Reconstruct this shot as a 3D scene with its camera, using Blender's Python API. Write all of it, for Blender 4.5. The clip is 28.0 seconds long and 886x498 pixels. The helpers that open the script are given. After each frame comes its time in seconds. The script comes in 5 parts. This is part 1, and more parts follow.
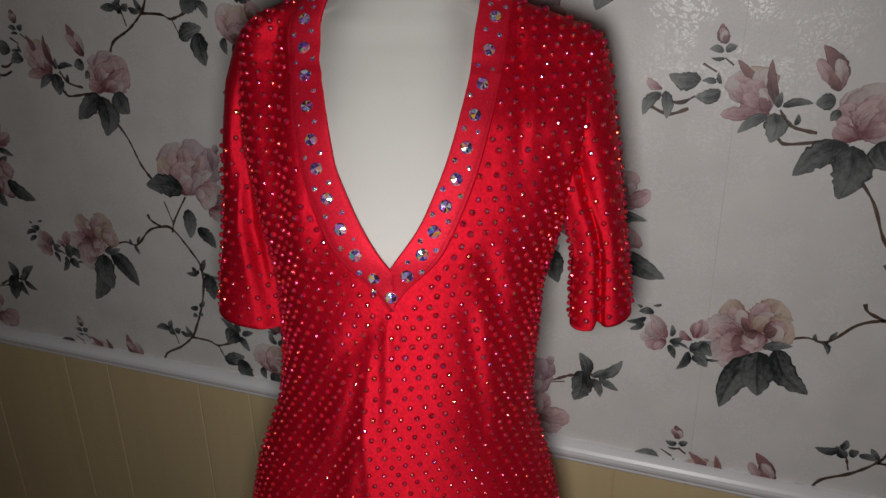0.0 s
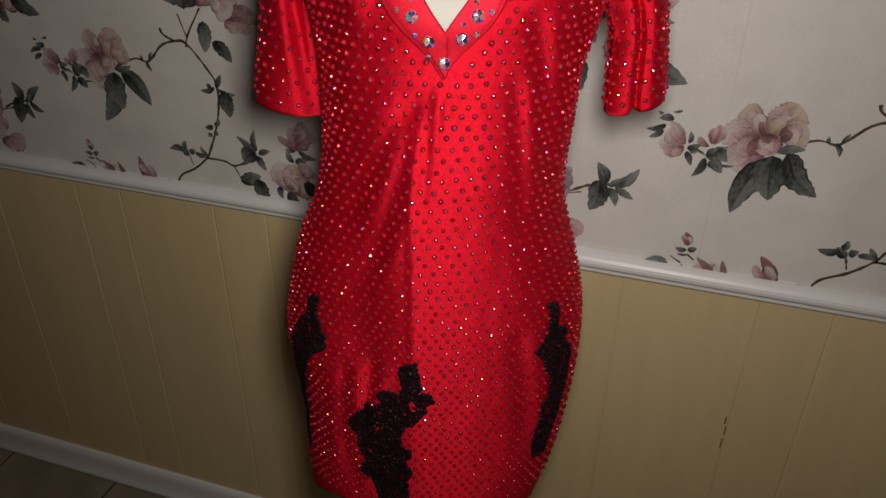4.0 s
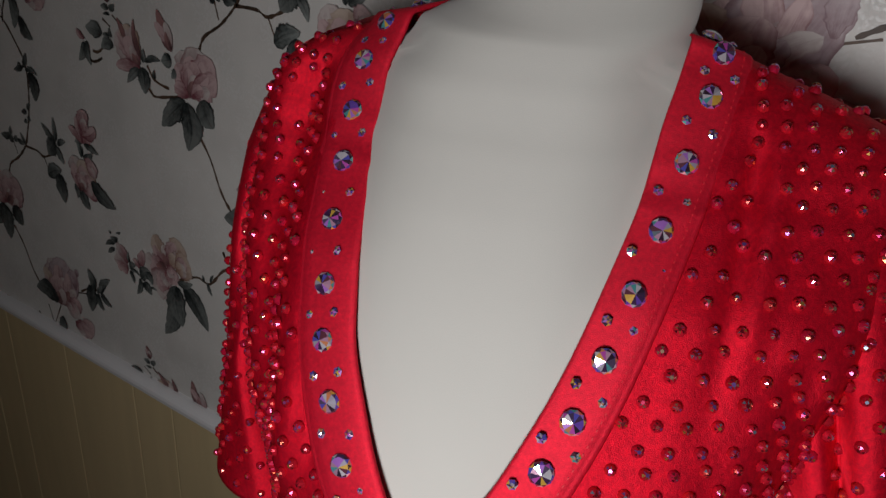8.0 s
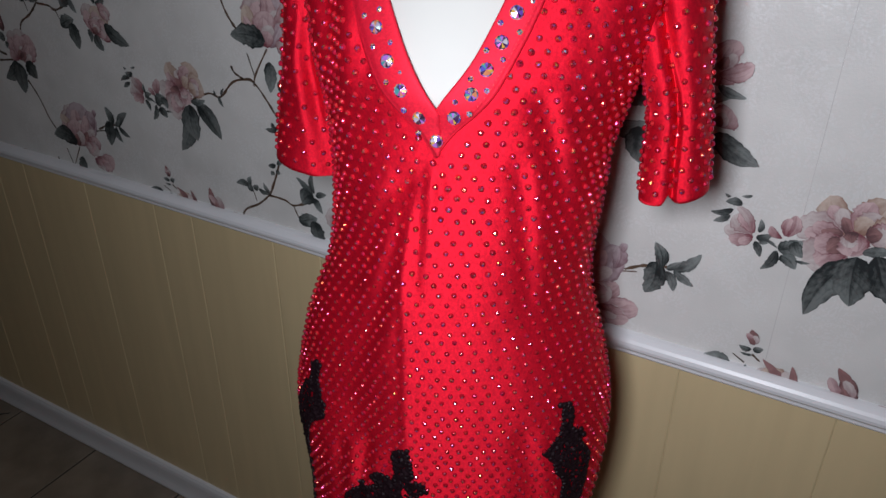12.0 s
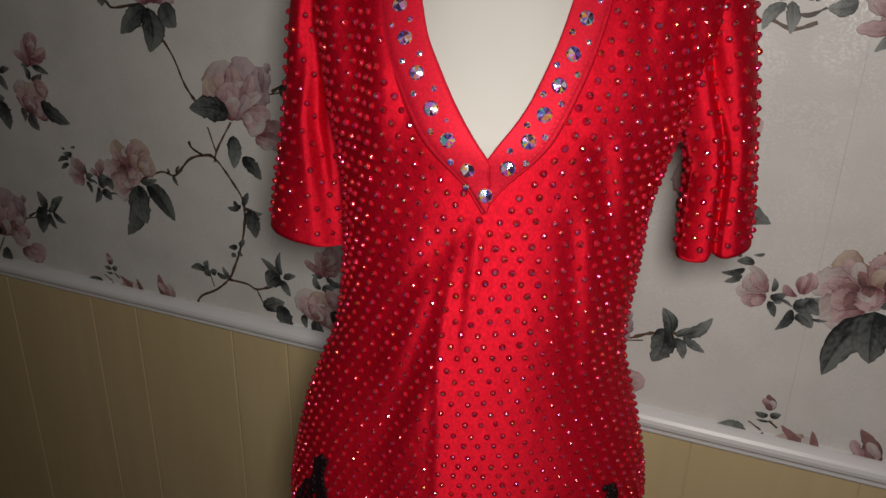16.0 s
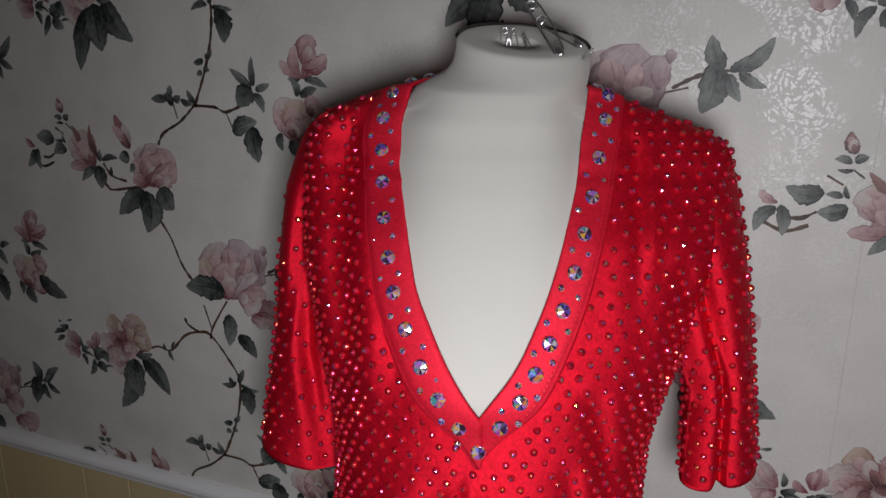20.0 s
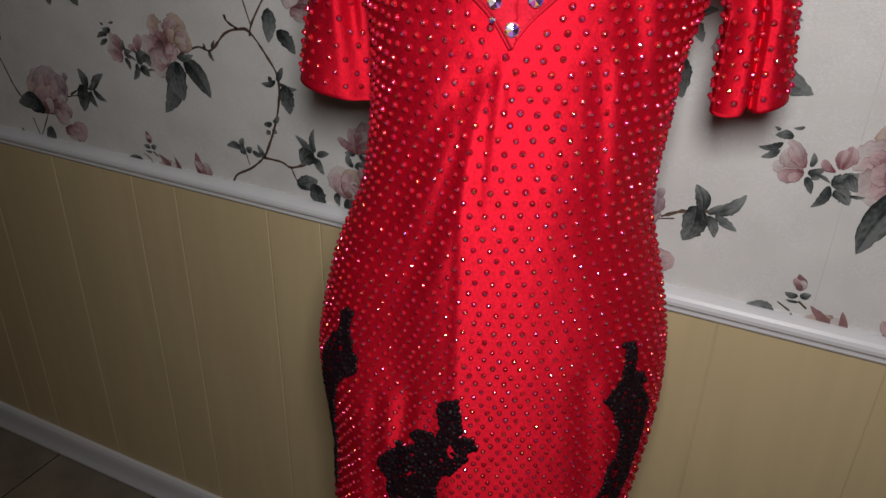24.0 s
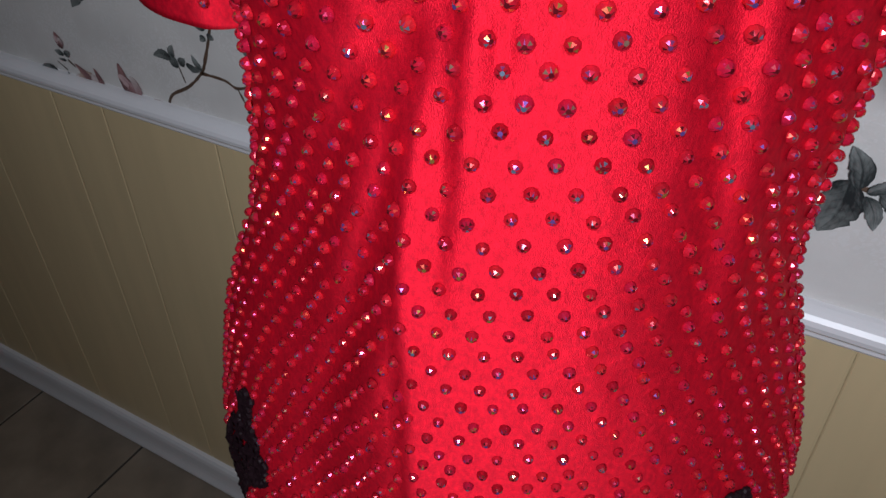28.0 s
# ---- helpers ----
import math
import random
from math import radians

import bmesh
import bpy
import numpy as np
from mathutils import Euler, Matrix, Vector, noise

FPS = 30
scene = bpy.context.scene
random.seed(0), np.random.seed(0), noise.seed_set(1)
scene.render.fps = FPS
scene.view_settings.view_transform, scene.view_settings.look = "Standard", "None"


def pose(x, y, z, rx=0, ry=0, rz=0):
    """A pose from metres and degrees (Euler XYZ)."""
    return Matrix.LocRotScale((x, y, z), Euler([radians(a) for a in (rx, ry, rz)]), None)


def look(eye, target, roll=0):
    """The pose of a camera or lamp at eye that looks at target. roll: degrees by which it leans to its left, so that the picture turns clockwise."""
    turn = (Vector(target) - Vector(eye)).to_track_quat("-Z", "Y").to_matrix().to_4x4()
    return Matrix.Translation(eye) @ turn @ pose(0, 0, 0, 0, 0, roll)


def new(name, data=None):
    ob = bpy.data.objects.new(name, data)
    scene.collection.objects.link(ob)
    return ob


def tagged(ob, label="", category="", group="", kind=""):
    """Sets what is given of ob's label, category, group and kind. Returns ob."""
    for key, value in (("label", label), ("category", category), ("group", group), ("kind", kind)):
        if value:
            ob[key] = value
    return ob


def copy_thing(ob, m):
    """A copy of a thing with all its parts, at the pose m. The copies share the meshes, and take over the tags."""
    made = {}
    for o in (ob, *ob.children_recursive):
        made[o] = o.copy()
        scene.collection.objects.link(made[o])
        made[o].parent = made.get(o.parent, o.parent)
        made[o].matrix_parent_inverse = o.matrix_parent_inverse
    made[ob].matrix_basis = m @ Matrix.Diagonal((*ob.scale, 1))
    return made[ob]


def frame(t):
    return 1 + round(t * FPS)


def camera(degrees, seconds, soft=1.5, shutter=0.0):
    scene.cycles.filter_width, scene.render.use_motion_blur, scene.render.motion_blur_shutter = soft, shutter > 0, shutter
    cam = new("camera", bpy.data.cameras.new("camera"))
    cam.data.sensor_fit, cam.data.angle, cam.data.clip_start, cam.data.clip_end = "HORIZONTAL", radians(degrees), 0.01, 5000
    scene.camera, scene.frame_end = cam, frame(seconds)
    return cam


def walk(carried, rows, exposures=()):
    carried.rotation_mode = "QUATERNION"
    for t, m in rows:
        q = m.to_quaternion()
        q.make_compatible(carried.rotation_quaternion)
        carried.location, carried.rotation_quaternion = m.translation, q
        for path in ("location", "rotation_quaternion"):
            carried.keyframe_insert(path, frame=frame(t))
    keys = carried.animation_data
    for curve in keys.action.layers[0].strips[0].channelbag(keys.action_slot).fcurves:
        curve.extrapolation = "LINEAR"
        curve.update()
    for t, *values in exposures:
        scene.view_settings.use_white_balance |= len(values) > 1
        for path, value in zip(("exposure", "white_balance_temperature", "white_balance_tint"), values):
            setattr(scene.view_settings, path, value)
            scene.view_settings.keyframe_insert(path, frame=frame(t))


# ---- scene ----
cam = camera(59.8, 28.0)
PATH = [
    (0, (0.828, -0.951, 1.612), (0.182, 0.782, 0.851), -1.0),
    (0.5, (0.793, -0.838, 1.619), (0.112, 0.876, 0.845), 0.0),
    (1, (0.773, -0.785, 1.623), (0.072, 0.928, 0.866), 1.7),
    (1.5, (0.766, -0.737, 1.63), (0.072, 0.979, 0.872), 2.3),
    (2, (0.774, -0.768, 1.617), (0.125, 0.949, 0.824), 1.9),
    (2.5, (0.777, -0.873, 1.589), (0.196, 0.834, 0.725), 1.4),
    (3, (0.78, -0.976, 1.553), (0.246, 0.706, 0.612), 0.7),
    (3.5, (0.784, -1.047, 1.517), (0.268, 0.588, 0.486), 0.5),
    (5.5, (0.761, -0.932, 1.575), (0.064, 0.74, 0.726), 1.5),
    (6, (0.771, -0.855, 1.588), (0.011, 0.833, 0.832), 2.0),
    (6.5, (0.773, -0.786, 1.61), (-0.044, 0.881, 0.866), 2.0),
    (7, (0.716, -0.686, 1.632), (-0.137, 0.975, 0.914), 2.1),
    (7.5, (0.689, -0.626, 1.623), (-0.221, 0.999, 0.897), 2.4),
    (8, (0.722, -0.605, 1.61), (-0.315, 0.913, 0.824), 3.0),
    (8.5, (0.811, -0.595, 1.571), (-0.329, 0.806, 0.713), 3.7),
    (9, (0.847, -0.621, 1.532), (-0.337, 0.679, 0.578), 4.1),
    (9.5, (0.848, -0.709, 1.5), (-0.24, 0.632, 0.492), 6.0),
    (10, (0.859, -0.776, 1.491), (-0.175, 0.548, 0.406), 4.4),
    (10.5, (0.873, -0.879, 1.488), (-0.074, 0.473, 0.36), 4.1),
    (11, (0.879, -0.927, 1.482), (-0.021, 0.458, 0.355), 2.7),
    (11.5, (0.873, -0.925, 1.515), (0.001, 0.533, 0.459), 1.6),
    (12, (0.87, -0.907, 1.544), (0.009, 0.612, 0.569), 0.4),
    (12.5, (0.84, -0.84, 1.563), (-0.023, 0.733, 0.679), 0.2),
    (13, (0.8, -0.755, 1.611), (-0.069, 0.871, 0.837), 0.6),
    (13.5, (0.767, -0.671, 1.601), (-0.1, 1.005, 0.936), 0.9),
    (15.5, (0.741, -0.86, 1.551), (0.048, 0.876, 0.839), 1.5),
    (16, (0.745, -0.908, 1.492), (0.049, 0.806, 0.731), 1.3),
    (16.5, (0.749, -0.92, 1.443), (0.066, 0.738, 0.557), 0.7),
    (17, (0.759, -0.928, 1.387), (0.099, 0.646, 0.345), 0.2),
    (17.5, (0.765, -0.939, 1.347), (0.122, 0.578, 0.213), -0.3),
    (18, (0.759, -0.933, 1.37), (0.099, 0.622, 0.299), -0.4),
    (18.5, (0.744, -0.92, 1.435), (0.052, 0.707, 0.501), -0.3),
    (19, (0.738, -0.889, 1.498), (0.026, 0.804, 0.705), -0.1),
    (19.5, (0.741, -0.863, 1.571), (0.02, 0.884, 0.917), 0.1),
    (20, (0.735, -0.858, 1.606), (-0.004, 0.92, 1.064), 0.0),
    (20.5, (0.736, -0.856, 1.62), (-0.009, 0.937, 1.142), 0.0),
    (21, (0.737, -0.852, 1.595), (-0.006, 0.935, 1.092), 0.2),
    (21.5, (0.74, -0.88, 1.556), (0.002, 0.889, 0.988), 0.8),
    (22, (0.743, -0.907, 1.526), (0.012, 0.832, 0.863), 1.4),
    (22.5, (0.753, -0.932, 1.495), (0.029, 0.762, 0.718), 1.9),
    (24.5, (0.772, -0.923, 1.405), (0.019, 0.643, 0.414), 1.0),
    (25, (0.766, -0.892, 1.375), (0.028, 0.649, 0.336), 0.7),
    (25.5, (0.78, -0.854, 1.361), (0.03, 0.684, 0.325), 0.3),
    (26, (0.747, -0.771, 1.31), (-0.016, 0.737, 0.24), -0.1),
    (26.5, (0.713, -0.664, 1.241), (-0.05, 0.791, 0.1), -0.1),
    (27, (0.673, -0.588, 1.236), (-0.093, 0.807, 0.026), -0.0),
    (27.5, (0.652, -0.566, 1.282), (-0.128, 0.786, 0.03), -0.5),
    (28, (0.66, -0.575, 1.357), (-0.13, 0.784, 0.12), -0.9),
]
# seconds, stops, white balance
EXPOSURE = [(0, -0.42, 6500, 10), (0.6, -0.2, 6550, 10), (1.2, -0.35, 6600, 10), (2, -0.68, 6700, 10), (3, -0.3, 7400, 10), (3.5, -0.15, 7400, 10), (5.5, -0.1, 6150, 10), (7, -0.14, 6400, 10), (8, -0.47, 6400, 10), (9, -0.05, 6450, 10), (10, 0.4, 6300, 10), (11, 0.45, 6200, 10), (12, 0.3, 5850, 10), (13.5, -0.16, 6150, 10), (15.5, -0.3, 6800, 10), (16.2, -0.15, 7000, 10), (17, 0.43, 7150, 10), (18, 0.45, 6150, 10), (19, 0.12, 5850, 10), (20, -0.21, 6250, 10), (20.5, -0.28, 6500, 10), (22, -0.5, 7300, 10), (24.5, 0.47, 6200, 10), (26, 0.82, 5950, 10), (27, 0.8, 5750, 10), (28, 0.23, 5750, 10)]
walk(cam, [(t, look(eye, target, roll)) for t, eye, target, roll in PATH], EXPOSURE)

# ---- light ----
world = bpy.data.worlds.new("world")
scene.world = world
world.use_nodes = True
world.node_tree.nodes["Background"].inputs[0].default_value = (1.0, 0.93, 0.85, 1)
world.node_tree.nodes["Background"].inputs[1].default_value = 0.02


def area_lamp(name, eye, target, w, h, watts, colour):
    data = bpy.data.lights.new(name, "AREA")
    data.shape, data.size, data.size_y, data.energy, data.color = "RECTANGLE", w, h, watts, colour
    ob = new(name, data)
    ob.matrix_world = look(eye, target)
    return ob


lamp = area_lamp("phone_light", (0.790, -0.93, 1.540), (0.08, 0.80, 0.58), 0.11, 0.15, 4.0, (1.0, 0.970, 0.965))
lamp.data.spread = radians(140)


# ---- materials ----
def mat(name, colour, rough=0.6, metal=0.0, spread=0.12, scale=18.0, bump=0.0, bump_scale=120.0, sheen=0.0, stretch=(1, 1, 1)):
    m = bpy.data.materials.new(name)
    m.use_nodes = True
    nt = m.node_tree
    n, l = nt.nodes, nt.links
    bsdf = n["Principled BSDF"]
    bsdf.inputs["Roughness"].default_value = rough
    bsdf.inputs["Metallic"].default_value = metal
    bsdf.inputs["Sheen Weight"].default_value = sheen
    tc = n.new("ShaderNodeTexCoord")
    mp = n.new("ShaderNodeMapping")
    mp.inputs["Scale"].default_value = stretch
    l.new(tc.outputs["Object"], mp.inputs["Vector"])
    big, small = n.new("ShaderNodeTexNoise"), n.new("ShaderNodeTexNoise")
    big.inputs["Scale"].default_value, small.inputs["Scale"].default_value = scale * 0.2, scale
    big.inputs["Detail"].default_value, small.inputs["Detail"].default_value = 3, 5
    l.new(mp.outputs[0], big.inputs["Vector"]), l.new(mp.outputs[0], small.inputs["Vector"])
    add = n.new("ShaderNodeMath")
    l.new(big.outputs["Fac"], add.inputs[0]), l.new(small.outputs["Fac"], add.inputs[1])
    rng = n.new("ShaderNodeMapRange")
    rng.inputs["From Min"].default_value, rng.inputs["From Max"].default_value = 0.6, 1.4
    rng.inputs["To Min"].default_value, rng.inputs["To Max"].default_value = 1 - spread, 1 + spread
    l.new(add.outputs[0], rng.inputs["Value"])
    mix = n.new("ShaderNodeMix")
    mix.data_type, mix.blend_type = "RGBA", "MULTIPLY"
    mix.inputs[0].default_value = 1.0
    mix.inputs[6].default_value = (*colour, 1)
    l.new(rng.outputs[0], mix.inputs[7])
    l.new(mix.outputs[2], bsdf.inputs["Base Color"])
    if bump:
        nz, bp = n.new("ShaderNodeTexNoise"), n.new("ShaderNodeBump")
        nz.inputs["Scale"].default_value, nz.inputs["Detail"].default_value = bump_scale, 4
        l.new(mp.outputs[0], nz.inputs["Vector"])
        bp.inputs["Strength"].default_value, bp.inputs["Distance"].default_value = bump, 0.002
        l.new(nz.outputs["Fac"], bp.inputs["Height"]), l.new(bp.outputs[0], bsdf.inputs["Normal"])
    return m


PAPER = mat("wallpaper", (0.65, 0.638, 0.608), 0.45, 0, 0.13, 14, 0.15, 300)
PANEL = mat("yellow_panel", (0.64, 0.51, 0.29), 0.42, 0, 0.07, 9, 0.1, 60, stretch=(4, 4, 0.4))
WHITE = mat("white_gloss", (0.78, 0.78, 0.79), 0.34, 0, 0.04, 12, 0.05, 80)
SEAM = mat("paper_seam", (0.57, 0.55, 0.53), 0.5)
PLAIN = mat("plain_wall", (0.60, 0.56, 0.50), 0.7, 0, 0.05, 8, 0.1, 150)
TILE = mat("floor_tile", (0.25, 0.205, 0.155), 0.4, 0, 0.36, 14, 0.15, 60)
CHIP = mat("chipped_paint", (0.16, 0.11, 0.06), 0.8)
GROUT = mat("grout", (0.05, 0.045, 0.04), 0.9, 0, 0.2, 40)
# Fine light and dark colour specks stand in for the satin's sparkle, band too.
SATIN = mat("red_satin", (0.76, 0.006, 0.030), 0.68, 0.74, 0.30, 2200, 0.30, 2200, stretch=(1, 1, 0.6))


def satin_sheen(m, amount):
    """Threads run up and down: the sheen spreads along them and falls off quickly round the body."""
    n, l = m.node_tree.nodes, m.node_tree.links
    tan = n.new("ShaderNodeTangent")
    tan.direction_type, tan.axis = "RADIAL", "Z"
    l.new(tan.outputs[0], n["Principled BSDF"].inputs["Tangent"])
    n["Principled BSDF"].inputs["Anisotropic"].default_value = amount
    n["Principled BSDF"].inputs["Anisotropic Rotation"].default_value = 0.25


satin_sheen(SATIN, 0.76)
CREASE = mat("red_band", (0.68, 0.008, 0.033), 0.64, 0.58, 0.26, 2200, 0.24, 2200)
satin_sheen(CREASE, 0.3)
STITCH = mat("red_stitching", (0.62, 0.01, 0.025), 0.6)
BEAD = mat("black_beads", (0.010, 0.004, 0.006), 0.5, 0.0, 0.4, 200)
BEAD.node_tree.nodes["Principled BSDF"].inputs["Specular IOR Level"].default_value = 0.14
STEEL = mat("steel", (0.72, 0.72, 0.72), 0.38, 1.0, 0.1, 60)
PIPING = mat("black_piping", (0.015, 0.014, 0.014), 0.5)


def crystal(name, low, high, metal, rough, hues, glint=0.0):
    """Cut stone: colour differs from stone to stone and from facet to facet, under a thin iridescent coat."""
    m = bpy.data.materials.new(name)
    m.use_nodes = True
    nt = m.node_tree
    n, l = nt.nodes, nt.links
    bsdf = n["Principled BSDF"]
    geo, obj = n.new("ShaderNodeNewGeometry"), n.new("ShaderNodeObjectInfo")
    add = n.new("ShaderNodeMath")
    l.new(geo.outputs["Random Per Island"], add.inputs[0]), l.new(obj.outputs["Random"], add.inputs[1])
    frac = n.new("ShaderNodeMath")
    frac.operation = "FRACT"
    l.new(add.outputs[0], frac.inputs[0])
    ramp = n.new("ShaderNodeValToRGB")
    ramp.color_ramp.interpolation = "CONSTANT"
    while len(ramp.color_ramp.elements) < len(hues):
        ramp.color_ramp.elements.new(0.5)
    for k, h in enumerate(hues):
        ramp.color_ramp.elements[k].position = k / len(hues)
        ramp.color_ramp.elements[k].color = (*h, 1)
    l.new(frac.outputs[0], ramp.inputs[0])
    l.new(ramp.outputs[0], bsdf.inputs["Base Color"])
    bsdf.inputs["Metallic"].default_value = metal
    bsdf.inputs["Roughness"].default_value = rough
    thick = n.new("ShaderNodeMapRange")
    thick.inputs["To Min"].default_value, thick.inputs["To Max"].default_value = low, high
    l.new(frac.outputs[0], thick.inputs["Value"])
    l.new(thick.outputs[0], bsdf.inputs["Thin Film Thickness"])
    bsdf.inputs["Thin Film IOR"].default_value = 2.3 - 0.6 * glint
    bsdf.inputs["Coat Weight"].default_value = 0.25 * (1 - glint)
    if glint:
        shift = n.new("ShaderNodeMath")
        shift.operation = "MULTIPLY"
        shift.inputs[1].default_value = 7.0
        again = n.new("ShaderNodeMath")
        again.operation = "FRACT"
        l.new(frac.outputs[0], shift.inputs[0]), l.new(shift.outputs[0], again.inputs[0])
        # glint colours are painted in, one tint a stone or facet
        tint = n.new("ShaderNodeValToRGB")
        tint.color_ramp.interpolation = "CONSTANT"
        for k, h in enumerate([(1.0, 0.78, 0.28), (0.45, 0.55, 1.0), (1.0, 0.8, 0.6), (0.9, 0.35, 0.9), (0.6, 0.8, 1.0), (1.0, 0.35, 0.3)]):
            if k > 1:
                tint.color_ramp.elements.new(0.5)
            tint.color_ramp.elements[k].position = k / 6
            tint.color_ramp.elements[k].color = (*h, 1)
        l.new(again.outputs[0], tint.inputs[0]), l.new(tint.outputs[0], bsdf.inputs["Specular Tint"])
        bsdf.inputs["Specular IOR Level"].default_value = 0.7
    bsdf.inputs["Coat Roughness"].default_value = 0.03
    return m


STONE = crystal("red_stone", 250, 720, 0.25, 0.20, [(0.42, 0.007, 0.022), (0.50, 0.010, 0.026), (0.32, 0.005, 0.016), (0.46, 0.012, 0.022), (0.40, 0.008, 0.034), (0.36, 0.008, 0.020)], 1.0)
# Gold, violet and blue among the reds paint in coloured glints.
FACET = crystal("iridescent_facet", 260, 640, 0.8, 0.20, [(0.42, 0.03, 0.05), (0.72, 0.46, 0.32), (0.40, 0.02, 0.04), (0.74, 0.42, 0.10), (0.34, 0.02, 0.04), (0.36, 0.18, 0.72), (0.46, 0.03, 0.05), (0.66, 0.12, 0.46), (0.40, 0.02, 0.04), (0.36, 0.50, 0.70), (0.44, 0.03, 0.04)])
# Dark, pale and tinted facets paint in the clear stone's reflections.
AB = crystal("clear_ab_crystal", 220, 700, 0.40, 0.13, [(0.09, 0.05, 0.12), (0.52, 0.46, 0.56), (0.20, 0.09, 0.55), (0.05, 0.03, 0.06), (0.60, 0.10, 0.50), (0.12, 0.08, 0.16), (0.10, 0.38, 0.40), (0.74, 0.70, 0.78), (0.07, 0.03, 0.10), (0.12, 0.10, 0.52), (0.78, 0.46, 0.08), (0.16, 0.05, 0.08), (0.55, 0.30, 0.44), (0.72, 0.26, 0.12), (0.50, 0.20, 0.72)])
JERSEY = mat("ivory_jersey", (0.47, 0.462, 0.43), 0.85, 0, 0.03, 20, 0.07, 1500, sheen=0.2)
WOOD = mat("stand_wood", (0.50, 0.29, 0.10), 0.3, 0, 0.25, 30, 0.1, 60, stretch=(6, 6, 0.6))


# ---- mesh helpers ----
def part(name, bm, material, parent=None, label="", smooth=False):
    me = bpy.data.meshes.new(name)
    bm.normal_update()
    bm.to_mesh(me)
    bm.free()
    for m in (material if isinstance(material, (list, tuple)) else [material]):
        me.materials.append(m)
    if smooth:
        for p in me.polygons:
            p.use_smooth = True
    ob = new(name, me)
    if parent is not None:
        ob.parent = parent
    if label:
        ob["label"] = label
    return ob


def box(bm, x0, x1, y0, y1, z0, z1, bevel=0.0):
    b = bmesh.new()
    bmesh.ops.create_cube(b, size=1, matrix=Matrix.Translation(((x0 + x1) / 2, (y0 + y1) / 2, (z0 + z1) / 2)) @ Matrix.Diagonal((x1 - x0, y1 - y0, z1 - z0, 1)))
    if bevel:
        bmesh.ops.bevel(b, geom=b.edges[:], offset=bevel, segments=2, affect="EDGES", profile=0.5)
    me = bpy.data.meshes.new("tmp")
    b.to_mesh(me)
    b.free()
    bm.from_mesh(me)
    bpy.data.meshes.remove(me)
    return bm


def run(bm, profile, x0, x1):
    """A moulding along x: profile rows of (y, z), closed."""
    a = [bm.verts.new((x0, y, z)) for y, z in profile]
    b = [bm.verts.new((x1, y, z)) for y, z in profile]
    k = len(profile)
    for i in range(k):
        bm.faces.new((a[i], a[(i + 1) % k], b[(i + 1) % k], b[i]))
    bm.faces.new(a[::-1]), bm.faces.new(b)
    bmesh.ops.recalc_face_normals(bm, faces=bm.faces[:])
    return bm


# ---- the room ----
X0, X1, Y0, TOP, FLOOR = -2.30, 2.60, -2.60, 2.45, 0.037
RAIL = 0.876
wall_back = tagged(part("wall_north", box(bmesh.new(), X0, X1, 0.0, 0.10, RAIL + 0.02, TOP), PAPER), "upper wall hung with pale grey floral wallpaper", "wall", kind="structure")
wainscot = tagged(part("wainscot", box(bmesh.new(), X0, X1, 0.0066, 0.10, 0.0, RAIL + 0.02), PANEL), "cream yellow grooved wainscot panelling below the rail", "wall panelling", kind="structure")
tagged(part("wall_west", box(bmesh.new(), X0 - 0.1, X0, Y0, 0.10, 0, TOP), PLAIN), "plain dim side wall", "wall", kind="structure")
tagged(part("wall_east", box(bmesh.new(), X1, X1 + 0.1, Y0, 0.10, 0, TOP), PLAIN), "plain dim side wall", "wall", kind="structure")
tagged(part("wall_south", box(bmesh.new(), X0 - 0.1, X1 + 0.1, Y0 - 0.1, Y0, 0, TOP), PLAIN), "plain dim wall behind the camera", "wall", kind="structure")
tagged(part("ceiling", box(bmesh.new(), X0 - 0.1, X1 + 0.1, Y0 - 0.1, 0.10, TOP, TOP + 0.08), PLAIN), "plain pale ceiling", "ceiling", kind="structure")
floor = tagged(part("floor", box(bmesh.new(), X0 - 0.1, X1 + 0.1, Y0 - 0.1, 0.10, -0.05, FLOOR - 0.003), GROUT), "brown stone floor tiles with dark joints", "floor", kind="structure")
R, B = RAIL + 0.005, FLOOR
rail_profile = [(0.0, R), (-0.006, R), (-0.008, R + 0.003), (-0.008, R + 0.006), (-0.0095, R + 0.007), (-0.010, R + 0.010), (-0.014, R + 0.012), (-0.0175, R + 0.016), (-0.0185, R + 0.021),
                (-0.0175, R + 0.026), (-0.0145, R + 0.030), (-0.0105, R + 0.033), (-0.006, R + 0.035), (0.0, R + 0.036)]
rail = tagged(part("chair_rail", run(bmesh.new(), rail_profile, X0, X1), WHITE, smooth=False), "glossy white moulded chair rail along the wall", "chair rail", kind="structure")
base_profile = [(0.009, B), (-0.012, B), (-0.0140, B + 0.004), (-0.0140, B + 0.009), (-0.0120, B + 0.016), (-0.0098, B + 0.026), (-0.0086, B + 0.038), (-0.0084, B + 0.050), (-0.0082, B + 0.060), (-0.0068, B + 0.069), (-0.0032, B + 0.076), (0.009, B + 0.079)]
tagged(part("baseboard", run(bmesh.new(), base_profile, X0, X1), WHITE), "white painted baseboard with a moulded top", "baseboard", kind="structure")
